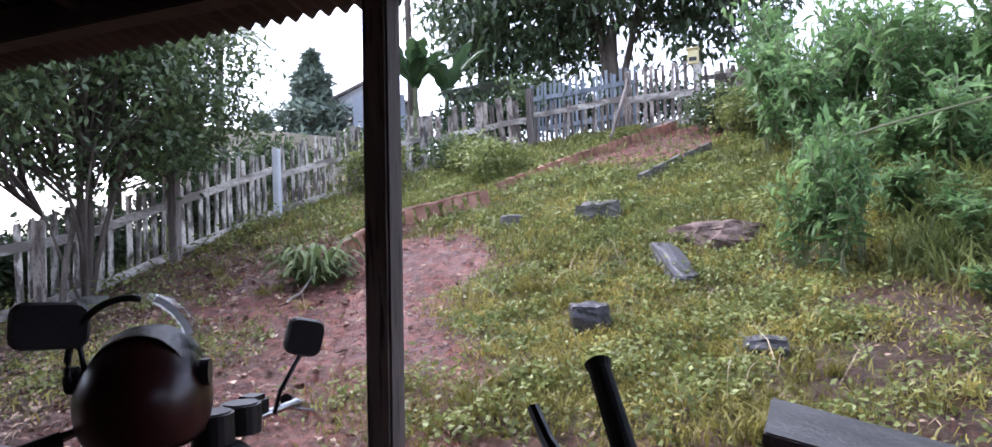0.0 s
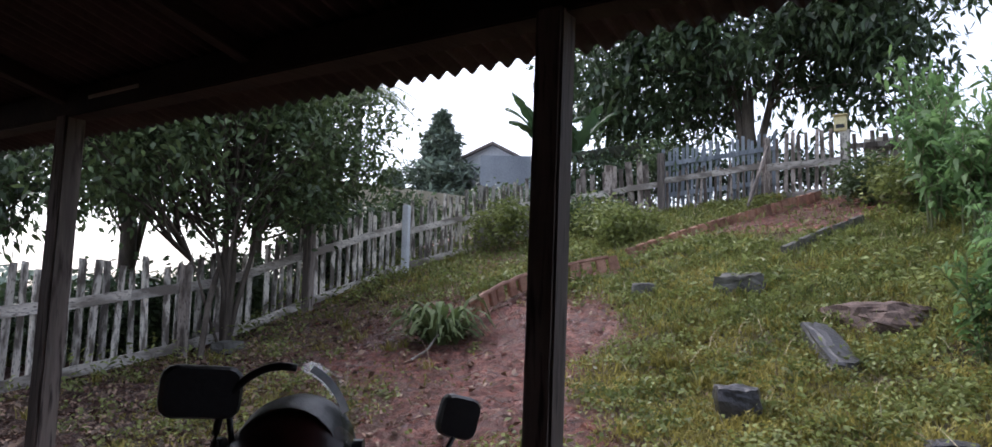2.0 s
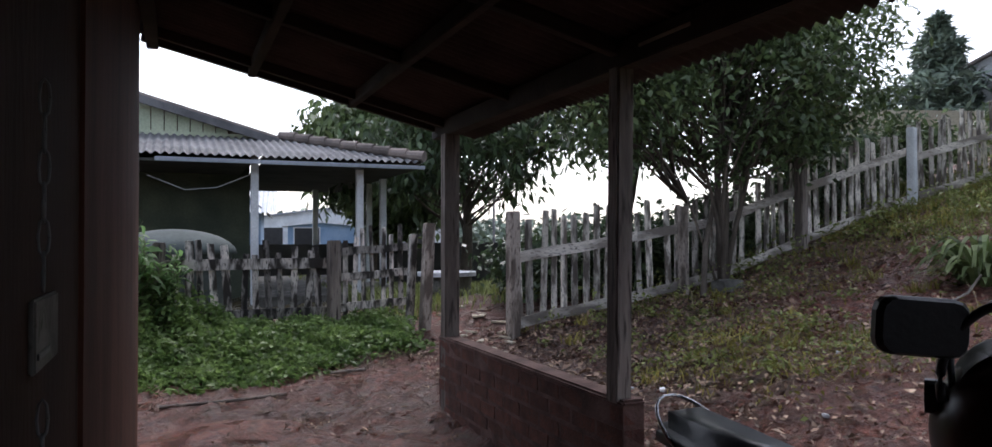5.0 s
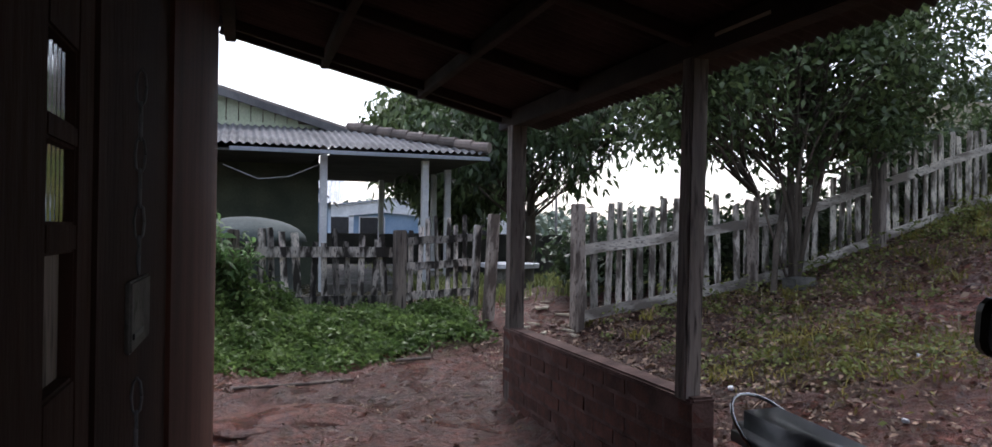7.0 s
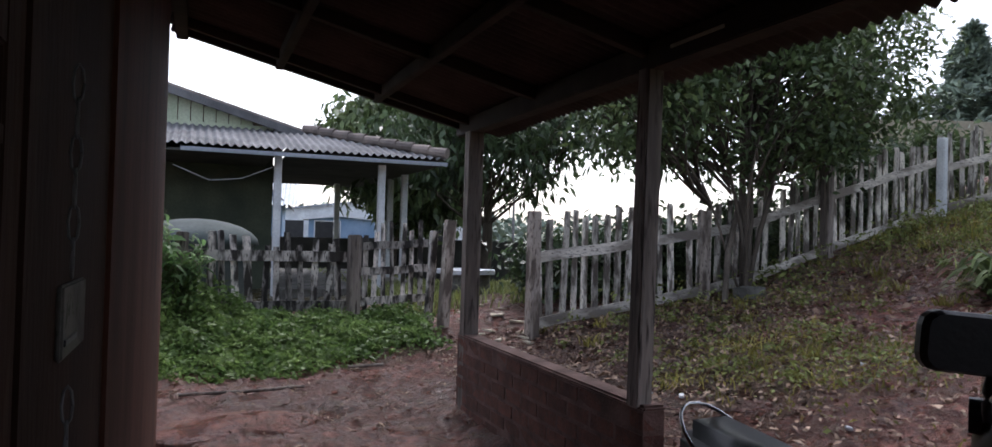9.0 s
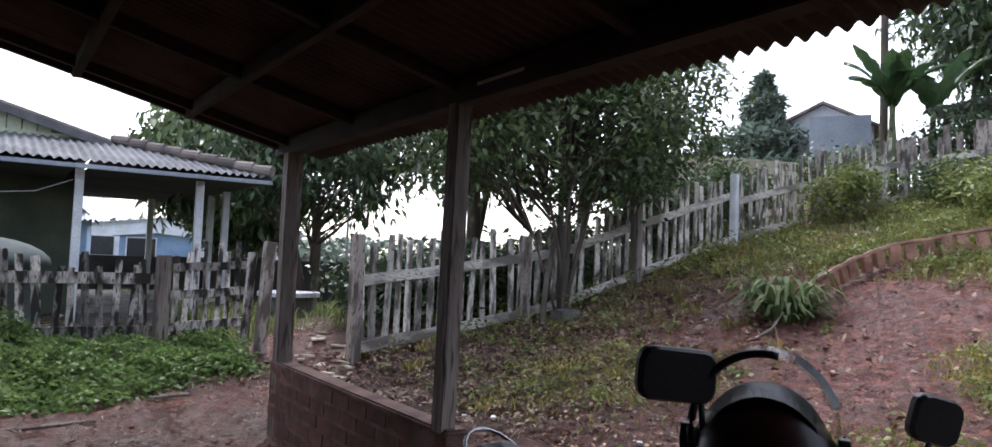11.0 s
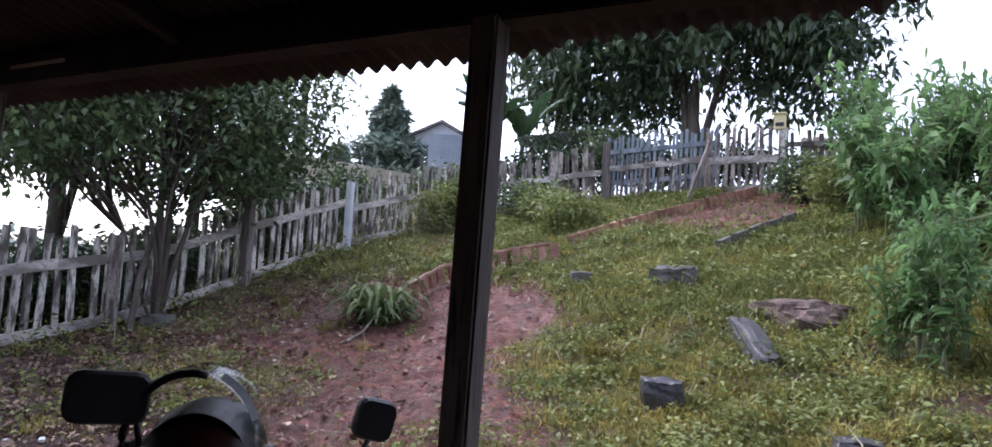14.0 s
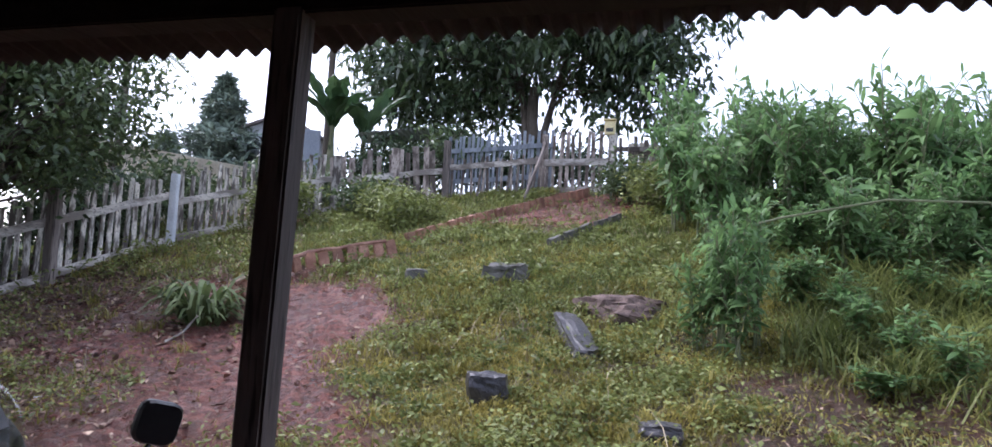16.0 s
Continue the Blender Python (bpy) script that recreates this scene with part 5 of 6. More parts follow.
EDGE = [(7.45, 4.5), (8.1, 4.5), (8.65, 4.33), (9.39, 3.4)]
edging = curb("low edging of wet red hollow bricks along the path", EDGE, (0.125, 0.06, 0.19), 1, "brick_curb", 1, 0.05)
curb_cap(EDGE, 0.245, edging)
curb("worn reddish brick edging up to the gate", [(10.1, 3.6), (11.6, 2.9), (13.8, 1.6)], (0.16, 0.08, 0.2), 1, "brick_curb", 2, -0.05)
curb("dark mossy edging along the upper path", [(9.83, 1.5), (11.6, 0.72)], (0.3, 0.08, 0.22), 1, "concrete", 3, -0.08)

# leaning stick, fallen stalk, sticks on the yard
for pts, r, label in (
    ([(5.75, 6.95, gz(5.75, 6.95)), (6.0, 7.2, gz(6, 7.2) + 0.6), (6.35, 7.45, gz(6.35, 7.45) + 1.15)], 0.035, "grey branch leaning against the fence"),
    ([(6.25, 4.35, gz(6.25, 4.35) + 0.02), (6.45, 4.32, gz(6.45, 4.32) + 0.05), (6.75, 4.4, gz(6.75, 4.4) + 0.12)], 0.012, "pale fallen stalk on red earth"),
    ([(0.05, 6.55, gz(0.05, 6.55) + 0.03), (0.6, 6.5, gz(0.6, 6.5) + 0.04), (1.05, 6.6, gz(1.05, 6.6) + 0.03)], 0.014, "thin dark stick lying in mud"),
    ([(1.5, 7.0, gz(1.5, 7) + 0.03), (1.85, 7.1, gz(1.85, 7.1) + 0.03)], 0.015, "thin dark stick lying in mud"),
    ([(13.3, 2.75, gz(13.3, 2.75)), (13.85, 2.5, gz(13.85, 2.5) + 0.95)], 0.035, "grey stake propping the leaning fence"),
):
    tagged(part("stick", tube(pts, r, 6), M["rail"] if "pale" in label else M["bark"] if "branch" in label else M["post"]), label, "stick")
rng = random.Random(12)
for k in range(14):
    x, y = rng.uniform(3.3, 6.5), rng.uniform(1.6, 5.6)
    bm = wobble(boxm(-0.025, 0.025, -0.018, 0.018, 0, 0.02, 0.004), 0.006, 20, k)
    ob = part("pale_chip", bm, M["white_sticker"] if k % 3 == 0 else M["litter"])
    ob.matrix_basis = pose(x, y, gz(x, y) + 0.004, rng.uniform(-10, 10), rng.uniform(-10, 10), rng.uniform(0, 360))
    tagged(ob, "pale scrap lying on the red earth", "scrap", "scraps on the path")
for k in range(36):
    y = rng.uniform(6.3, 9.6)
    x = 2.95 + (y - 6.3) * 0.2 + rng.uniform(-0.3, 0.3)
    bm = wobble(boxm(-0.08, 0.08, -0.035, 0.035, -0.01, 0.012, 0.004), 0.008, 8, k)
    ob = part("broken_tile", bm, M["plaster"])
    ob.matrix_basis = pose(x, y, gz(x, y) - 0.006, rng.uniform(-3, 3), rng.uniform(-3, 3), rng.uniform(0, 360))
    tagged(ob, "pale broken tile trodden into the path", "tile", "broken tiles on the path")


# ---- beyond the fences ----
def corrugated(x0, x1, y0, y1, za, zb, pitch=0.12, amp=0.02, n_=4):
    """Roof sheets whose waves run from (y0, za) up to (y1, zb)."""
    bm = bmesh.new()
    cols = int((x1 - x0) / pitch * 6)
    for side in (0, 0.008):
        rows = []
        for i in range(cols + 1):
            x = x0 + (x1 - x0) * i / cols
            w_ = amp * math.sin(2 * math.pi * x / pitch)
            rows.append([bm.verts.new((x, y0 + (y1 - y0) * j / n_, za + (zb - za) * j / n_ + w_ + side)) for j in range(n_ + 1)])
        for r0, r1 in zip(rows, rows[1:]):
            for j in range(n_):
                bm.faces.new((r0[j], r1[j], r1[j + 1], r0[j + 1]))
    return bm


def neighbour():
    h = thing("house", "single-storey green wooden house with a white-posted porch", "house", at=(0, 13.0, 0.3))
    o = Vector((0, -13.0, -0.3))

    def B(name, mat, x0, x1, y0, y1, z0, z1, parent=h, bevel=0.005, label=""):
        return part(name, boxm(x0, x1, y0 - 13, y1 - 13, z0 - 0.3, z1 - 0.3, bevel), M[mat], parent, label)

    B("wall", "green_wall", -6, 1.35, 13.5, 13.65, 0.2, 3.2, label="green board wall with the porch's shade in its colour")
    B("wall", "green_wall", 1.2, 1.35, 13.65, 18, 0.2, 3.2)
    # gable of upright boards
    for k in range(40):
        x = -6 + k * 0.2
        top = 3.08 + 0.28 * (1.86 - (x + 0.2)) if x > -2.2 else 3.24 + 0.28 * 4.06 - 0.28 * (-2.2 - x)
        if top > 3.3 and x < 1.7:
            B("gable_board", "cream_green", x, x + 0.185, 13.46, 13.5, 3.18, top)
    B("trim_board", "cream_green", -6, 1.9, 13.42, 13.46, 3.14, 3.22)
    # main roof rake with its barge board
    for sg, xa, xb in ((1, -2.2, 1.8), (-1, -6.5, -2.2)):
        ln = xb - xa
        bm = bmesh.new()
        z0 = 4.27 - 0.3
        vs = []
        for yy in (-0.05, 5.0):
            for dz in (0, 0.05):
                vs += [bm.verts.new((xa, yy + 0.3, z0 - (0 if sg > 0 else 0.28 * ln) + dz)), bm.verts.new((xb, yy + 0.3, z0 - (0.28 * ln if sg > 0 else 0) + dz))]
        for q in ((0, 1, 3, 2), (4, 6, 7, 5), (0, 4, 5, 1), (2, 3, 7, 6), (0, 2, 6, 4), (1, 5, 7, 3)):
            bm.faces.new([vs[i] for i in q])
        part("roof", bm, M["tile"], h, "dark mossy roof")
        bm = bmesh.new()
        vs = []
        for yy in (0.2, 0.24):
            for dz in (-0.13, 0.0):
                vs += [bm.verts.new((xa, yy, z0 - (0 if sg > 0 else 0.28 * ln) + dz)), bm.verts.new((xb, yy, z0 - (0.28 * ln if sg > 0 else 0) + dz))]
        for q in ((0, 1, 3, 2), (4, 6, 7, 5), (0, 4, 5, 1), (2, 3, 7, 6), (0, 2, 6, 4), (1, 5, 7, 3)):
            bm.faces.new([vs[i] for i in q])
        part("barge_board", bm, M["sheet_grey"], h, "weathered grey barge board")
    # porch roof: corrugated front, a hip of tiles to the right
    bm = corrugated(-6, 1.85, -1.55, 0.45, 2.34, 2.86)
    part("porch_roof", bm, M["sheet_grey"], h, "grey corrugated porch roof")
    bm = corrugated(1.85, 3.85, -1.55, 0.45, 2.34, 2.86)
    for v in bm.verts:
        k = max(0.0, (v.co.x - 1.85) / 2.0)
        lim = -1.55 + 2.0 * (1 - k)
        if v.co.y > lim:
            t_ = (v.co.y + 1.55) / 2.0
            v.co.y = -1.55 + 2.0 * (1 - k) * t_
            v.co.z = v.co.z - 0.52 * t_ + 0.52 * (1 - k) * t_
    part("porch_roof", bm, M["sheet_grey"], h)
    bm = bmesh.new()
    vs = [bm.verts.new(c) for c in ((1.85, 0.45, 2.88), (3.85, -1.5, 2.38), (3.85, 4.0, 2.38), (1.85, 4.0, 2.88), (1.85, 0.45, 2.84), (3.85, -1.5, 2.34), (3.85, 4.0, 2.34), (1.85, 4.0, 2.84))]
    for q in ((0, 1, 2, 3), (7, 6, 5, 4), (0, 4, 5, 1), (1, 5, 6, 2), (2, 6, 7, 3), (3, 7, 4, 0)):
        bm.faces.new([vs[i] for i in q])
    part("side_roof", bm, M["tile"], h)
    for k in range(9):
        t_ = k / 9
        a_ = Vector((1.85, 0.45, 2.93)).lerp(Vector((3.85, -1.5, 2.43)), t_)
        b_ = Vector((1.85, 0.45, 2.93)).lerp(Vector((3.85, -1.5, 2.43)), t_ + 0.12)
        part("ridge_tile", tube([a_, b_ + Vector((0, 0, 0.02))], [0.075, 0.09], 10), M["tile"], h)
    B("fascia", "plaster_grey", -0.1, 3.86, 11.42, 11.45, 2.53, 2.59, label="pale grey painted eave board")
    # ceiling in the dark wall colour, which carries the shade under the roof
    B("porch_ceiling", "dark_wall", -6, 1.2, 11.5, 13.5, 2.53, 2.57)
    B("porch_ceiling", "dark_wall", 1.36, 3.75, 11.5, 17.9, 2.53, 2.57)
    for x, y in ((1.28, 11.9), (2.9, 11.9), (3.72, 13.55), (3.76, 14.8), (3.1, 17.2)):
        B("porch_post", "white", x - 0.055, x + 0.055, y - 0.055, y + 0.055, 0.3, 2.66, label="white painted post")
    B("porch_floor", "concrete", 1.35, 3.95, 11.6, 18, 0.2, 0.55)
    wire = tube([(-0.2, -1.2, 2.05), (0.3, -1.15, 1.85), (0.75, -1.1, 1.9), (1.2, -1.08, 2.1)], 0.005, 5)
    part("wire", wire, M["white"], h, "slack pale wire")


neighbour()


def shed(x, y, z, sx, sy, hgt, wall, roof, label, rz=0, gable=0.6, openings=()):
    """A far small house: walls, gabled roof and openings let into the front."""
    h = thing("house", label, "house", at=(x, y, z), rz=rz)
    w = 0.15
    for nm, b_ in (("wall", (-sx / 2, sx / 2, -sy / 2, -sy / 2 + w)), ("wall", (-sx / 2, sx / 2, sy / 2 - w, sy / 2)), ("wall", (-sx / 2, -sx / 2 + w, -sy / 2 + w, sy / 2 - w)), ("wall", (sx / 2 - w, sx / 2, -sy / 2 + w, sy / 2 - w))):
        part(nm, boxm(*b_, -1.5, hgt), M[wall], h)
    for sg in (-1, 1):
        bm = bmesh.new()
        vs = [bm.verts.new(c) for c in ((sg * sx / 2, -sy / 2, hgt), (0, -sy / 2, hgt + gable), (0, -sy / 2 + w, hgt + gable), (sg * sx / 2, -sy / 2 + w, hgt), (0, -sy / 2, hgt), (0, -sy / 2 + w, hgt))]
        for q in ((0, 1, 4), (3, 5, 2), (0, 3, 2, 1), (0, 4, 5, 3)):
            bm.faces.new([vs[i] for i in q])
        part("gable", bm, M[wall], h)
        bm = bmesh.new()
        e = sx / 2 + 0.3
        zl = hgt - gable * 0.3 / (sx / 2)
        vs = [bm.verts.new(c) for c in ((sg * e, -sy / 2 - 0.25, zl), (0, -sy / 2 - 0.25, hgt + gable), (0, sy / 2 + 0.25, hgt + gable), (sg * e, sy / 2 + 0.25, zl),
                                        (sg * e, -sy / 2 - 0.25, zl + 0.08), (0, -sy / 2 - 0.25, hgt + gable + 0.08), (0, sy / 2 + 0.25, hgt + gable + 0.08), (sg * e, sy / 2 + 0.25, zl + 0.08))]
        for q in ((0, 1, 2, 3), (7, 6, 5, 4), (0, 4, 5, 1), (2, 6, 7, 3), (0, 3, 7, 4)):
            bm.faces.new([vs[i] for i in q])
        part("roof", bm, M[roof], h)
    for a_, b_, c_, d_ in openings:
        win = part("window", boxm(a_ - 0.05, b_ + 0.05, -sy / 2 - 0.03, -sy / 2 + 0.0, c_ - 0.05, d_ + 0.05), M["white"], h)
        part("pane", boxm(a_, b_, -sy / 2 - 0.05, -sy / 2 - 0.032, c_, d_), M["black"], win)
    return h


grey_house = shed(21.73, 13.17, 3.26, 2.6, 5.0, 2.35, "plaster_pale", "tile", "grey-blue plastered house with a gabled roof beyond the fence", rz=-60, gable=0.66)
part("annex", boxm(-0.3, 1.2, -3.7, -2.5, -1.5, 2.45, 0.01), M["plaster_grey"], grey_house, "blue-grey plastered annex")
far_shed = shed(2.45, 27.0, 0.4, 1.0, 3, 2.0, "blue", "sheet_grey", "small blue shed with a corrugated roof in the distance", rz=-8, gable=0.45)
part("lean_to_roof", corrugated(-0.15, 1.0, -2.2, 0.2, 1.85, 2.8, 0.14, 0.03), M["white"], far_shed, "pale corrugated sheet roof")
shed(9.0, 42.0, 0.3, 11.0, 5, 2.1, "white", "plaster_grey", "long low pale building in the misty distance", rz=-12, gable=0.7, openings=[(-4.6, -3.2, 0.8, 1.7), (-2.6, -1.2, 0.8, 1.7), (1.0, 2.4, 0.8, 1.7), (3.2, 4.4, 0.8, 1.7)])
shed(6.6, 36.0, 0.3, 3.0, 3, 1.7, "blue", "white", "low blue building in the distance", rz=-10, gable=0.15, openings=[(-1.2, -0.1, 0.7, 1.6)])
shed(14.5, 47.0, 0.3, 4.0, 4, 1.9, "plaster", "tile", "small cream house far beyond the gateway", rz=-10, gable=0.7)


def low_wall(name, label, a_, b_, z0, top, mat, thick=0.15):
    a_, b_ = Vector(a_), Vector(b_)
    d = b_ - a_
    ob = part(name, wobble(boxm(0, d.length, -thick / 2, thick / 2, z0, top, 0.01), 0.004, 2), M[mat])
    ob.matrix_basis = pose(a_.x, a_.y, 0, 0, 0, math.degrees(math.atan2(d.y, d.x)))
    tagged(ob, label, "wall", kind="structure")


low_wall("wall_cream", "stained cream plaster wall beyond the fence", (12.6, 12.2), (17.4, 10.6), 1.0, 4.2, "plaster")
low_wall("wall_boundary", "dark damp boundary wall beyond the gateway", (4.0, 19.5), (12.5, 17.6), -0.2, 1.3, "dark_wall")
low_wall("wall_boundary", "dark damp boundary wall beyond the porch", (-4.0, 19.8), (4.0, 19.5), -0.2, 1.28, "dark_wall")


def pole(x, y, h, r, mat, label, arm=False):
    t = thing("utility_pole", label, "pole", at=(x, y, gz(x, y)))
    part("shaft", tube([(0, 0, -0.3), (0, 0, h * 0.5), (0, 0, h)], [r, r * 0.85, r * 0.7], 10), M[mat], t)
    if arm:
        part("crossarm", boxm(-0.05, 0.05, -0.8, 0.8, h - 0.6, h - 0.48, 0.01), M[mat], t)


pole(15.6, 8.1, 6.5, 0.09, "bark", "weathered round wooden utility pole")
pole(19.2, 7.83, 3.75, 0.13, "plaster_pale", "short pale concrete pole")
pole(9.8, 44.0, 5.5, 0.1, "sheet_grey", "thin distant utility pole")
pole(19.5, 45.0, 4.5, 0.1, "sheet_grey", "thin distant utility pole")


def meter_box():
    t = thing("meter_box", "small yellow box fixed on the gate post", "box", at=(14.24, 1.36, gz(14.3, 1.3) + 1.1), rz=180)
    part("body", boxm(-0.06, 0.06, -0.1, 0.1, 0, 0.27, 0.012), M["yellow"], t)
    part("hood", boxm(-0.08, 0.1, -0.12, 0.12, 0.27, 0.295, 0.006), M["yellow"], t)
    part("slot", boxm(0.061, 0.066, -0.07, 0.07, 0.05, 0.12, 0.002), M["black"], t)


meter_box()


def plank_panel():
    t = thing("plank_panel", "tan weathered plank panel closing the fence by the gate", "panel", at=(14.62, 0.75, gz(14.6, 0.75)), rz=95)
    for k in range(3):
        part("plank", wobble(boxm(-0.3 + k * 0.2, -0.105 + k * 0.2, -0.015, 0.015, 0.05, 0.98 + 0.03 * (k % 2), 0.004), 0.004, 5, k), M["plaster"], t)
    part("batten", boxm(-0.3, 0.3, 0.016, 0.04, 0.75, 0.83, 0.004), M["picket_brown"], t)


plank_panel()


def tank():
    t = thing("water_tank", "grey-green fibreglass water tank among the weeds", "tank", at=(0.15, 9.9, 0.4))
    bm = cyl((0, 0, 0.42), 0.55, 0.84, "Z", 32, r2=0.68)
    part("body", bm, M["tank"], t)
    bm = bmesh.new()
    bmesh.ops.create_uvsphere(bm, u_segments=32, v_segments=12, radius=0.74)
    bmesh.ops.delete(bm, geom=[v for v in bm.verts if v.co.z < -0.01], context="VERTS")
    for v in bm.verts:
        v.co.z = v.co.z * 0.42 + 0.84
    bmesh.ops.solidify(bm, geom=bm.faces[:], thickness=0.015)
    part("lid", bm, M["tank"], t, smooth_=True)


tank()


def well():
    t = thing("well", "round concrete well with a pale slab lid beyond the gateway", "well", at=(3.89, 10.5, gz(3.89, 10.5)))
    part("ring", wobble(cyl((0, 0, 0.13), 0.36, 0.34, "Z", 28), 0.008, 4), M["concrete"], t)
    part("lid", wobble(cyl((0, 0, 0.33), 0.44, 0.06, "Z", 28), 0.006, 4), M["plaster_pale"], t, "pale concrete lid")


well()


def lean_to():
    t = thing("lean_to", "sagging pale zinc sheet on thin posts behind the fence", "shelter", at=(14.75, 5.85, gz(14.75, 5.85)))
    z0 = 4.6 - t.location.z
    sheet = corrugated(-0.75, 0.75, -0.3, 0.3, z0 - 0.06, z0 + 0.06, 0.09, 0.012)
    sheet.transform(Matrix.Rotation(radians(96), 4, "Z") @ Matrix.Rotation(radians(5), 4, "Y"))
    part("roof", sheet, M["plaster_pale"], t, "pale zinc sheet")
    for y in (-0.6, 0.6):
        part("post", boxm(-0.04, 0.04, y - 0.04, y + 0.04, -0.3, z0 - 0.02 + 0.09 * y, 0.006), M["picket_brown"], t)


lean_to()


def woods():
    """The misty far tree line."""
    rng = np.random.default_rng(4)
    pts = []
    for k in range(150):
        q = radians(rng.uniform(-25, 60))
        d = rng.uniform(70, 110)
        c = np.array([math.sin(q) * d, math.cos(q) * d, 1.2 + rng.uniform(0, 1.4)])
        pts.append(c + rng.normal(0, 1, (60, 3)) * (2.4, 2.4, 0.9))
    v, f = leaves(rng, np.concatenate(pts), 0.9, 0.6, 0.2)
    tagged(part("far_woods", fast("far_woods", v, f), M["conifer"]), "misty far tree line on the horizon", "woods", kind="stuff")


woods()


# ---- motorcycle with helmet, under the porch ----
def torus(center, R, r, axis, seg=36, ring=8, bm=None):
    bm = bm or bmesh.new()
    rows = []
    for i in range(seg):
        q = 2 * math.pi * i / seg
        row = []
        for j in range(ring):
            p = 2 * math.pi * j / ring
            x, y, z = (R + r * math.cos(p)) * math.cos(q), (R + r * math.cos(p)) * math.sin(q), r * math.sin(p)
            v = {"Z": (x, y, z), "X": (z, x, y), "Y": (x, z, y)}[axis]
            row.append(bm.verts.new(Vector(center) + Vector(v)))
        rows.append(row)
    for i in range(seg):
        for j in range(ring):
            bm.faces.new((rows[i][j], rows[(i + 1) % seg][j], rows[(i + 1) % seg][(j + 1) % ring], rows[i][(j + 1) % ring]))
    bmesh.ops.recalc_face_normals(bm, faces=bm.faces[:])
    return bm


def wheel(owner, y, R=0.29):
    t = part("tyre", torus((0, y, R), R - 0.045, 0.045, "X"), M["rubber"], owner, smooth_=True)
    rim = part("rim", torus((0, y, R), R - 0.085, 0.012, "X"), M["chrome"], t, "chrome rim", True)
    bm = cyl((0, y, R), 0.06, 0.12, "X", 16)
    for k in range(18):
        q = 2 * math.pi * k / 18
        tube([(0.03 * (-1) ** k, y + 0.05 * math.cos(q), R + 0.05 * math.sin(q)), (0, y + (R - 0.09) * math.cos(q + 0.2), R + (R - 0.09) * math.sin(q + 0.2))], 0.002, 4, bm)
    part("hub", bm, M["chrome"], t)


def mirror_(owner, x, y, z, w, h, stem, turn, round_=0.02):
    """A mirror on its stem: shell with a reflecting face towards the rider."""
    def plate(w_, h_, y0, y1, r):
        bm = bmesh.new()
        rings = []
        for y_, k in ((y0, 0.9), (y0 + 0.4 * (y1 - y0), 1.0), (y1, 1.0)):
            ring = []
            for cx, cz, q0 in ((1, 1, 0), (-1, 1, 90), (-1, -1, 180), (1, -1, 270)):
                for q in (0, 30, 60, 90):
                    a_ = radians(q0 + q)
                    ring.append(bm.verts.new(((cx * (w_ / 2 - r) + r * math.cos(a_)) * k, y_, (cz * (h_ / 2 - r) + r * math.sin(a_)) * k)))
            rings.append(ring)
        for r0, r1 in zip(rings, rings[1:]):
            for i in range(16):
                bm.faces.new((r0[i], r0[(i + 1) % 16], r1[(i + 1) % 16], r1[i]))
        bm.faces.new(rings[0][::-1])
        bm.faces.new(rings[-1])
        bmesh.ops.recalc_face_normals(bm, faces=bm.faces[:])
        return bm

    bm = plate(w, h, -0.016, 0.016, round_)
    ob = part("mirror", bm, M["black"], owner)
    ob.matrix_basis = pose(x, y, z, *turn)
    part("mirror_glass", plate(w - 0.02, h - 0.02, 0.0165, 0.019, round_), M["chrome"], ob)
    part("mirror_stem", tube(stem, 0.006, 8), M["black"], owner, smooth_=True)


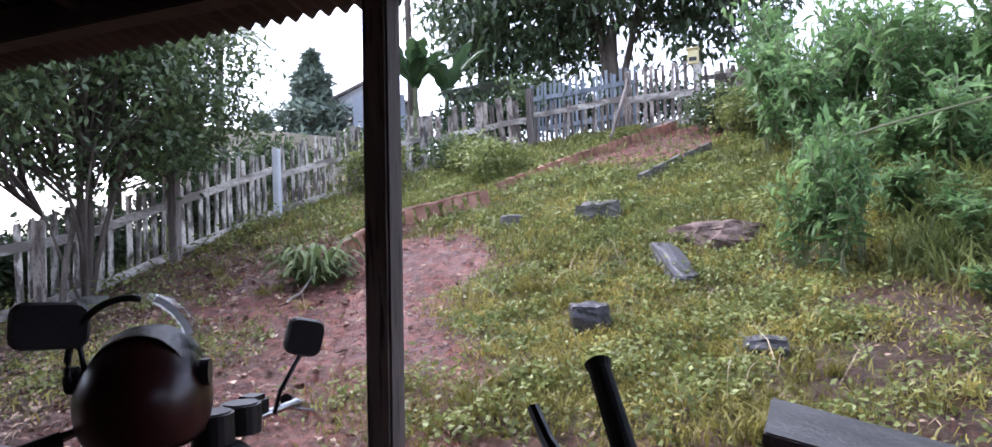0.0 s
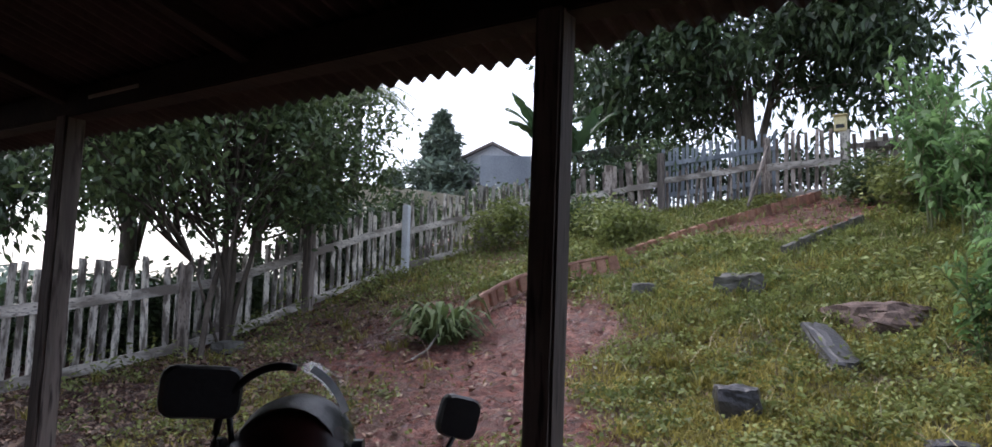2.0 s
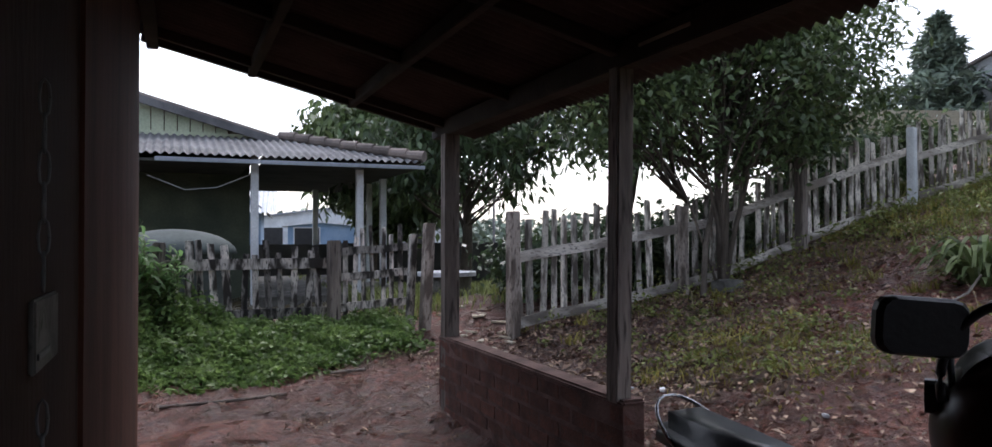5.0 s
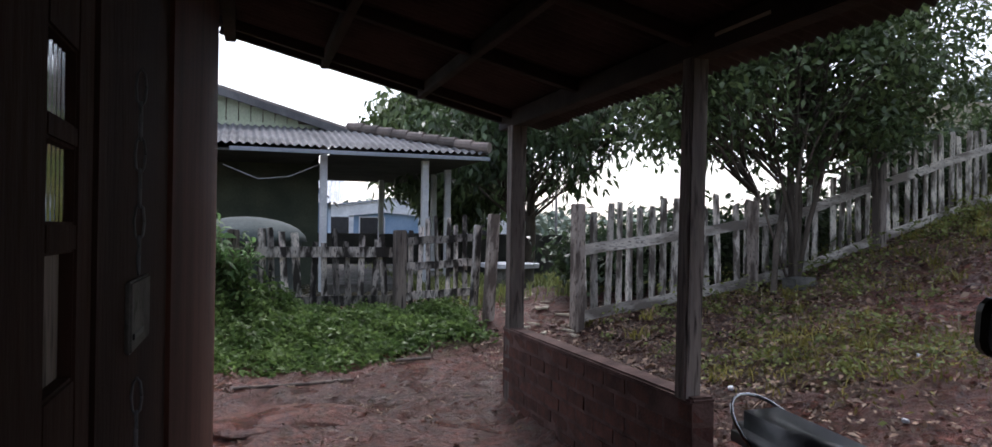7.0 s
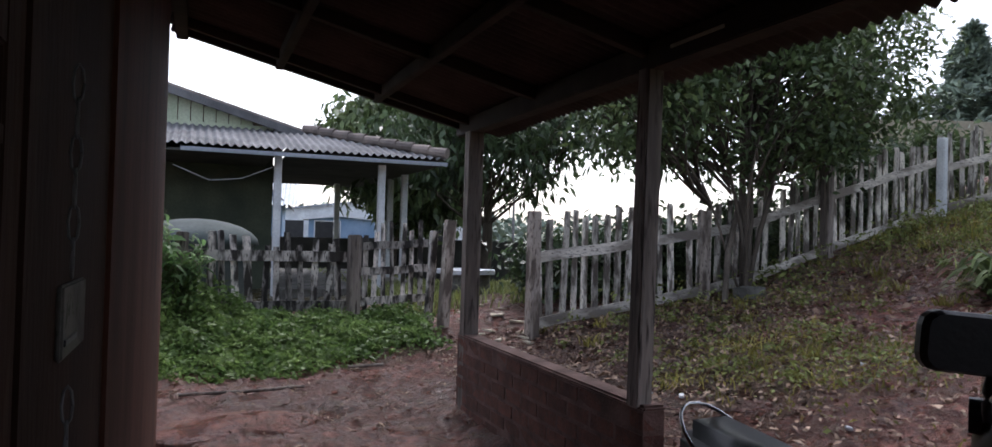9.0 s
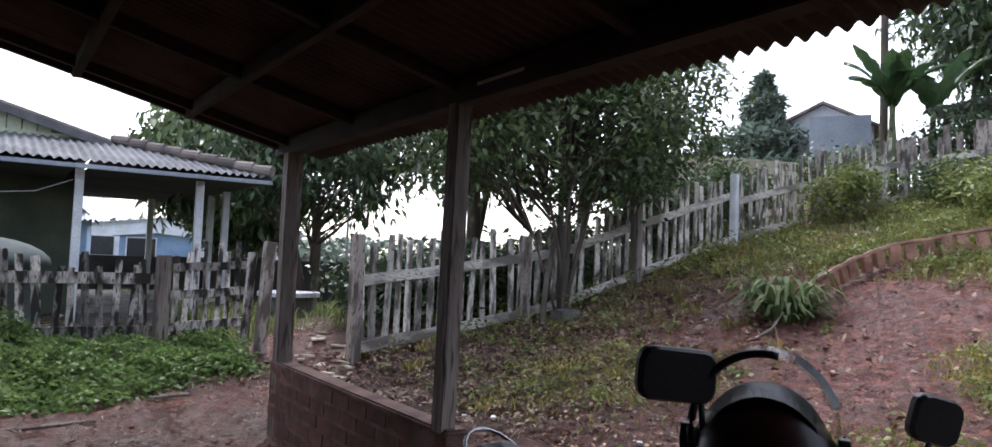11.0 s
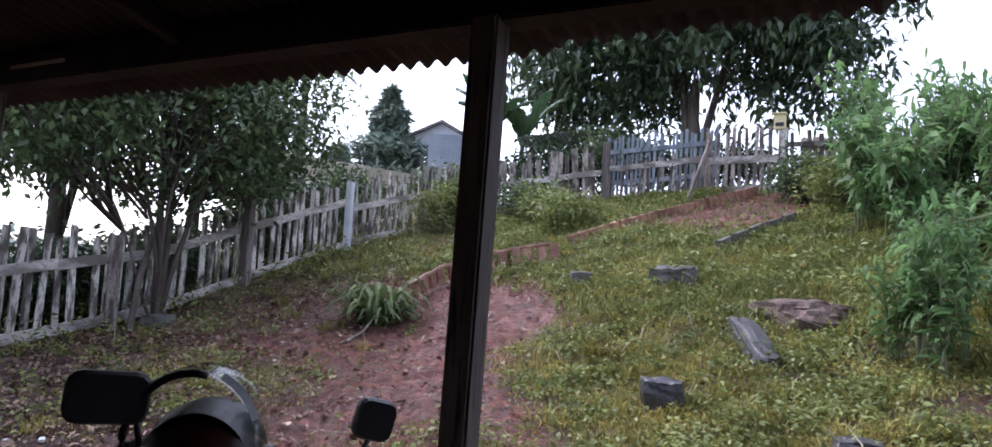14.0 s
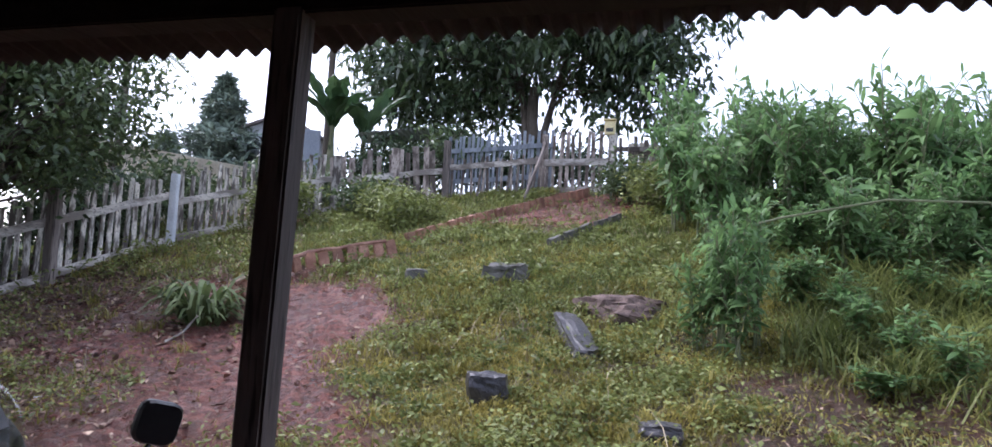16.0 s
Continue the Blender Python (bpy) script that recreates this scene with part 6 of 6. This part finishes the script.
def motorcycle():
    # long axis along y, front towards -y; origin under the saddle
    b = thing("motorcycle", "dark small motorcycle with square mirrors parked under the porch", "motorcycle", at=(1.61, 1.31, 0.0), rz=3)

    def bar(*pts):
        """Points of the turned handlebar, given square to the porch."""
        c, s_ = math.cos(radians(3)), math.sin(radians(3))
        return [((x + 0.12) * c + y * s_, -(x + 0.12) * s_ + y * c, z) for x, y, z in pts]

    wheel(b, -0.62)
    wheel(b, 0.6)
    part("fork", tube([(0.09, -0.62, 0.29), (0.09, -0.4, 0.9)], 0.022, 10), M["chrome"], b)
    part("fork", tube([(-0.09, -0.62, 0.29), (-0.09, -0.4, 0.9)], 0.022, 10), M["chrome"], b)
    part("front_mudguard", wobble(boxm(-0.06, 0.06, -0.86, -0.4, 0.6, 0.635, 0.012), 0.004), M["red"], b)
    part("frame", tube([(0, -0.42, 0.8), (0, -0.25, 0.45), (0, 0.1, 0.3), (0, 0.6, 0.35)], 0.03, 8), M["black"], b)
    part("engine", wobble(boxm(-0.14, 0.14, -0.2, 0.18, 0.25, 0.55, 0.03), 0.01, 12), M["chrome"], b)
    bm = ball((0, -0.12, 0.72), (0.14, 0.27, 0.12), 3)
    part("fuel_tank", bm, M["red"], b, smooth_=True)
    bm = boxm(-0.12, 0.12, 0.0, 0.64, 0.73, 0.86, 0.05)
    for v in bm.verts:
        v.co.z += 0.1 * max(0, v.co.y - 0.06)
        v.co.x *= 1 - 0.35 * max(0, v.co.y - 0.3)
    part("seat", bm, M["vinyl"], b, "blue-black vinyl seat", True)
    part("tail", boxm(-0.09, 0.09, 0.6, 0.86, 0.58, 0.7, 0.03), M["red"], b)
    part("grab_rail", tube([(0.115 * math.sin(q), 0.425 + 0.24 * math.cos(q) ** 0.6, 0.8 + 0.14 * math.cos(q) ** 0.7) for q in (-1.57, -1.45, -1.3, -1.1, -0.9, -0.65, -0.4, -0.15, 0.15, 0.4, 0.65, 0.9, 1.1, 1.3, 1.45, 1.57)], 0.006, 8), M["chrome"], b, "thin chrome grab rail", True)
    # handlebar, turned to the rider's right
    part("handlebar", tube(bar((-0.46, -0.28, 1.0), (-0.32, -0.36, 1.05), (0, -0.45, 0.97), (0.17, -0.52, 1.0), (0.29, -0.46, 0.96)), 0.011, 8), M["chrome"], b, smooth_=True)
    part("grip", tube(bar((0.19, -0.47, 1.0), (0.31, -0.41, 0.955)), 0.017, 10), M["rubber"], b)
    part("grip", tube(bar((-0.48, -0.26, 1.0), (-0.37, -0.33, 1.03)), 0.017, 10), M["rubber"], b)
    part("brake_lever", tube(bar((0.12, -0.5, 1.0), (0.24, -0.52, 0.96), (0.36, -0.46, 0.9)), 0.007, 6), M["chrome"], b)
    part("headlight", ball((0.0, -0.5, 0.86), (0.11, 0.1, 0.11), 3), M["black"], b, smooth_=True)
    for dx in (-0.02, 0.08):
        gauge = part("gauge", cyl((dx, -0.5, 1.0), 0.05, 0.07, "Z", 20), M["black"], b)
        part("gauge_glass", cyl((dx, -0.5, 1.037), 0.042, 0.004, "Z", 20), M["black"], gauge)
    part("switch_box", boxm(0.12, 0.19, -0.51, -0.44, 0.98, 1.04, 0.012), M["black"], b)
    mirror_(b, *bar((0.169, -0.555, 1.177))[0], 0.1, 0.1, bar((0.08, -0.52, 0.99), (0.09, -0.535, 1.05), (0.147, -0.555, 1.132)), (0, 14, -40), 0.026)
    mirror_(b, *bar((-0.436, -0.3935, 1.28))[0], 0.145, 0.096, bar((-0.34, -0.36, 1.05), (-0.35, -0.385, 1.15), (-0.378, -0.4, 1.24)), (0, 4, -33), 0.026)


motorcycle()


def helmet():
    h = thing("helmet", "dark red motorcycle helmet with its clear visor raised", "helmet", at=(1.473, 0.863, 1.093), rz=214)
    bm = bmesh.new()
    bmesh.ops.create_uvsphere(bm, u_segments=40, v_segments=24, radius=0.142)
    for v in bm.verts:
        v.co.x *= 1.1
        v.co.z *= 1.05
        if v.co.z < -0.08:
            v.co.z = -0.08 + (v.co.z + 0.08) * 0.5
    # face opening on the far side, neck opening below
    bmesh.ops.delete(bm, geom=[f for f in bm.faces if f.calc_center_median().x < -0.085 and -0.06 < f.calc_center_median().z < 0.055], context="FACES")
    bmesh.ops.delete(bm, geom=[f for f in bm.faces if f.calc_center_median().z < -0.1], context="FACES")
    bmesh.ops.solidify(bm, geom=bm.faces[:], thickness=0.012)
    part("shell", bm, M["red"], h, smooth_=True)
    bm = bmesh.new()
    bmesh.ops.create_uvsphere(bm, u_segments=32, v_segments=16, radius=0.118)
    bmesh.ops.delete(bm, geom=[f for f in bm.faces if f.calc_center_median().z < -0.08], context="FACES")
    part("lining", bm, M["rubber"], h, "black foam lining")

    def vault(q0, q1, x0, x1, grow, n_=22):
        """A strip of the raised visor, which arches over the crown."""
        bm = bmesh.new()
        rows = []
        for i in range(n_ + 1):
            q = radians(q0 + (q1 - q0) * i / n_)
            rows.append([bm.verts.new((x, (0.118 + g_) * math.cos(q), 0.095 + (0.138 + g_) * math.sin(q))) for x, g_ in ((x0, grow), ((x0 + x1) / 2, grow + 0.012), (x1, grow + 0.008))])
        for a_, b_ in zip(rows, rows[1:]):
            for j in range(2):
                bm.faces.new((a_[j], b_[j], b_[j + 1], a_[j + 1]))
        bmesh.ops.solidify(bm, geom=bm.faces[:], thickness=0.003)
        return bm

    part("visor", vault(-6, 186, 0.1, -0.02, 0.0), M["visor"], h, "clear scratched visor", True)
    part("visor_rim", tube([(0.103, 0.12 * math.cos(radians(q)), 0.095 + 0.14 * math.sin(radians(q))) for q in range(78, 194, 6)], 0.0075, 8), M["black"], h, "black visor rim", True)
    part("sticker", vault(22, 66, 0.104, 0.082, 0.005, 8), M["white_sticker"], h, "white strip on the visor")
    band = vault(8, 172, 0.06, -0.09, -0.03)
    for v in band.verts:
        v.co.z -= 0.05
        v.co.y *= 1.2
    part("brow_band", band, M["black"], h, "black brow band", True)
    for sy in (-1, 1):
        part("visor_hinge", cyl((0.03, sy * 0.135, 0.06), 0.03, 0.02, "Y", 18), M["black"], h)


helmet()


def bicycle():
    b = thing("bicycle", "black bicycle leaning in the porch, handlebar upright", "bicycle", at=(1.03, -0.8, 0.01), rz=-8)
    wheel(b, -0.55, 0.31)
    wheel(b, 0.5, 0.31)
    for pts in ([(0, 0.4, 0.95), (0, 0.32, 0.7), (0, 0.5, 0.31)], [(0, 0.34, 0.78), (0, -0.15, 0.75), (0, -0.1, 0.3), (0, 0.34, 0.66)], [(0, -0.15, 0.75), (0, -0.55, 0.31), (0, -0.1, 0.3)]):
        part("frame_tube", tube(pts, 0.016, 8), M["black"], b)
    part("saddle", boxm(-0.08, 0.08, -0.32, -0.05, 0.86, 0.92, 0.025), M["black"], b)
    part("seat_post", tube([(0, -0.15, 0.72), (0, -0.17, 0.88)], 0.013, 8), M["chrome"], b)
    part("handlebar", tube([(0.1, 0.525, 1.1), (0.05, 0.48, 1.04), (0.0, 0.42, 0.98), (-0.14, 0.36, 1.0), (-0.28, 0.34, 1.02)], 0.011, 8), M["black"], b, smooth_=True)
    part("grip", tube([(0.1, 0.527, 1.1), (0.116, 0.541, 1.12), (0.19, 0.608, 1.222), (0.196, 0.613, 1.23)], [0.0165, 0.017, 0.0165, 0.02], 14), M["rubber"], b, "black rubber grip")
    part("grip", tube([(-0.18, 0.36, 1.01), (-0.3, 0.34, 1.03)], 0.017, 10), M["rubber"], b)
    part("brake_clamp", boxm(0.03, 0.12, 0.49, 0.57, 1.05, 1.11, 0.01), M["black"], b)
    part("brake_lever", tube([(0.05, 0.56, 1.08), (0.07, 0.605, 1.105), (0.1, 0.65, 1.14), (0.126, 0.684, 1.175)], [0.013, 0.014, 0.01, 0.009], 8), M["black"], b)


bicycle()


def bench():
    t = thing("bench", "weathered grey board bench tilted beside the porch edge", "bench", at=(3.04, -0.73, 0.3))
    board = boxm(-0.26, 0.26, -0.4, 0.4, -0.025, 0.025, 0.006)
    wobble(board, 0.003, 5)
    board.transform(Matrix.Translation((0, 0, 0.36)) @ Matrix.Rotation(radians(13), 4, "X"))
    part("board", board, M["stone"], t, "grey weathered board")
    for x in (-0.18, 0.18):
        for y in (-0.28, 0.28):
            part("leg", boxm(x - 0.03, x + 0.03, y - 0.03, y + 0.03, -0.08, 0.33 + y * 0.23, 0.005), M["post"], t)


bench()

# slack chain on the house wall, broken by a worn plate
def chain(z0, n_):
    bm = bmesh.new()
    for k in range(n_):
        w_ = 0.009
        tube([(WALL_X + 0.014 + (w_ * math.cos(q) if k % 2 else 0), 1.61 + (0 if k % 2 else w_ * math.cos(q)), z0 + k * 0.062 + 0.035 * math.sin(q)) for q in (0, 0.8, 1.57, 2.34, 3.14, 3.94, 4.71, 5.5, 6.28)], 0.0028, 6, bm)
    tagged(part("hanging_chain", bm, M["sheet_grey"], smooth_=True), "slack dull metal chain hanging on the dark wall", "chain")


chain(0.8, 6)
chain(1.37, 6)
plate = thing("wall_plate", "worn grey plate with a dark slot on the wall", "plate", at=(WALL_X, 1.68, 1.26))
part("body", boxm(0.0, 0.012, -0.13, 0.13, -0.065, 0.065, 0.004), M["concrete"], plate)
part("slot", boxm(0.0122, 0.016, -0.12, 0.0, -0.04, -0.028, 0.001), M["black"], plate)
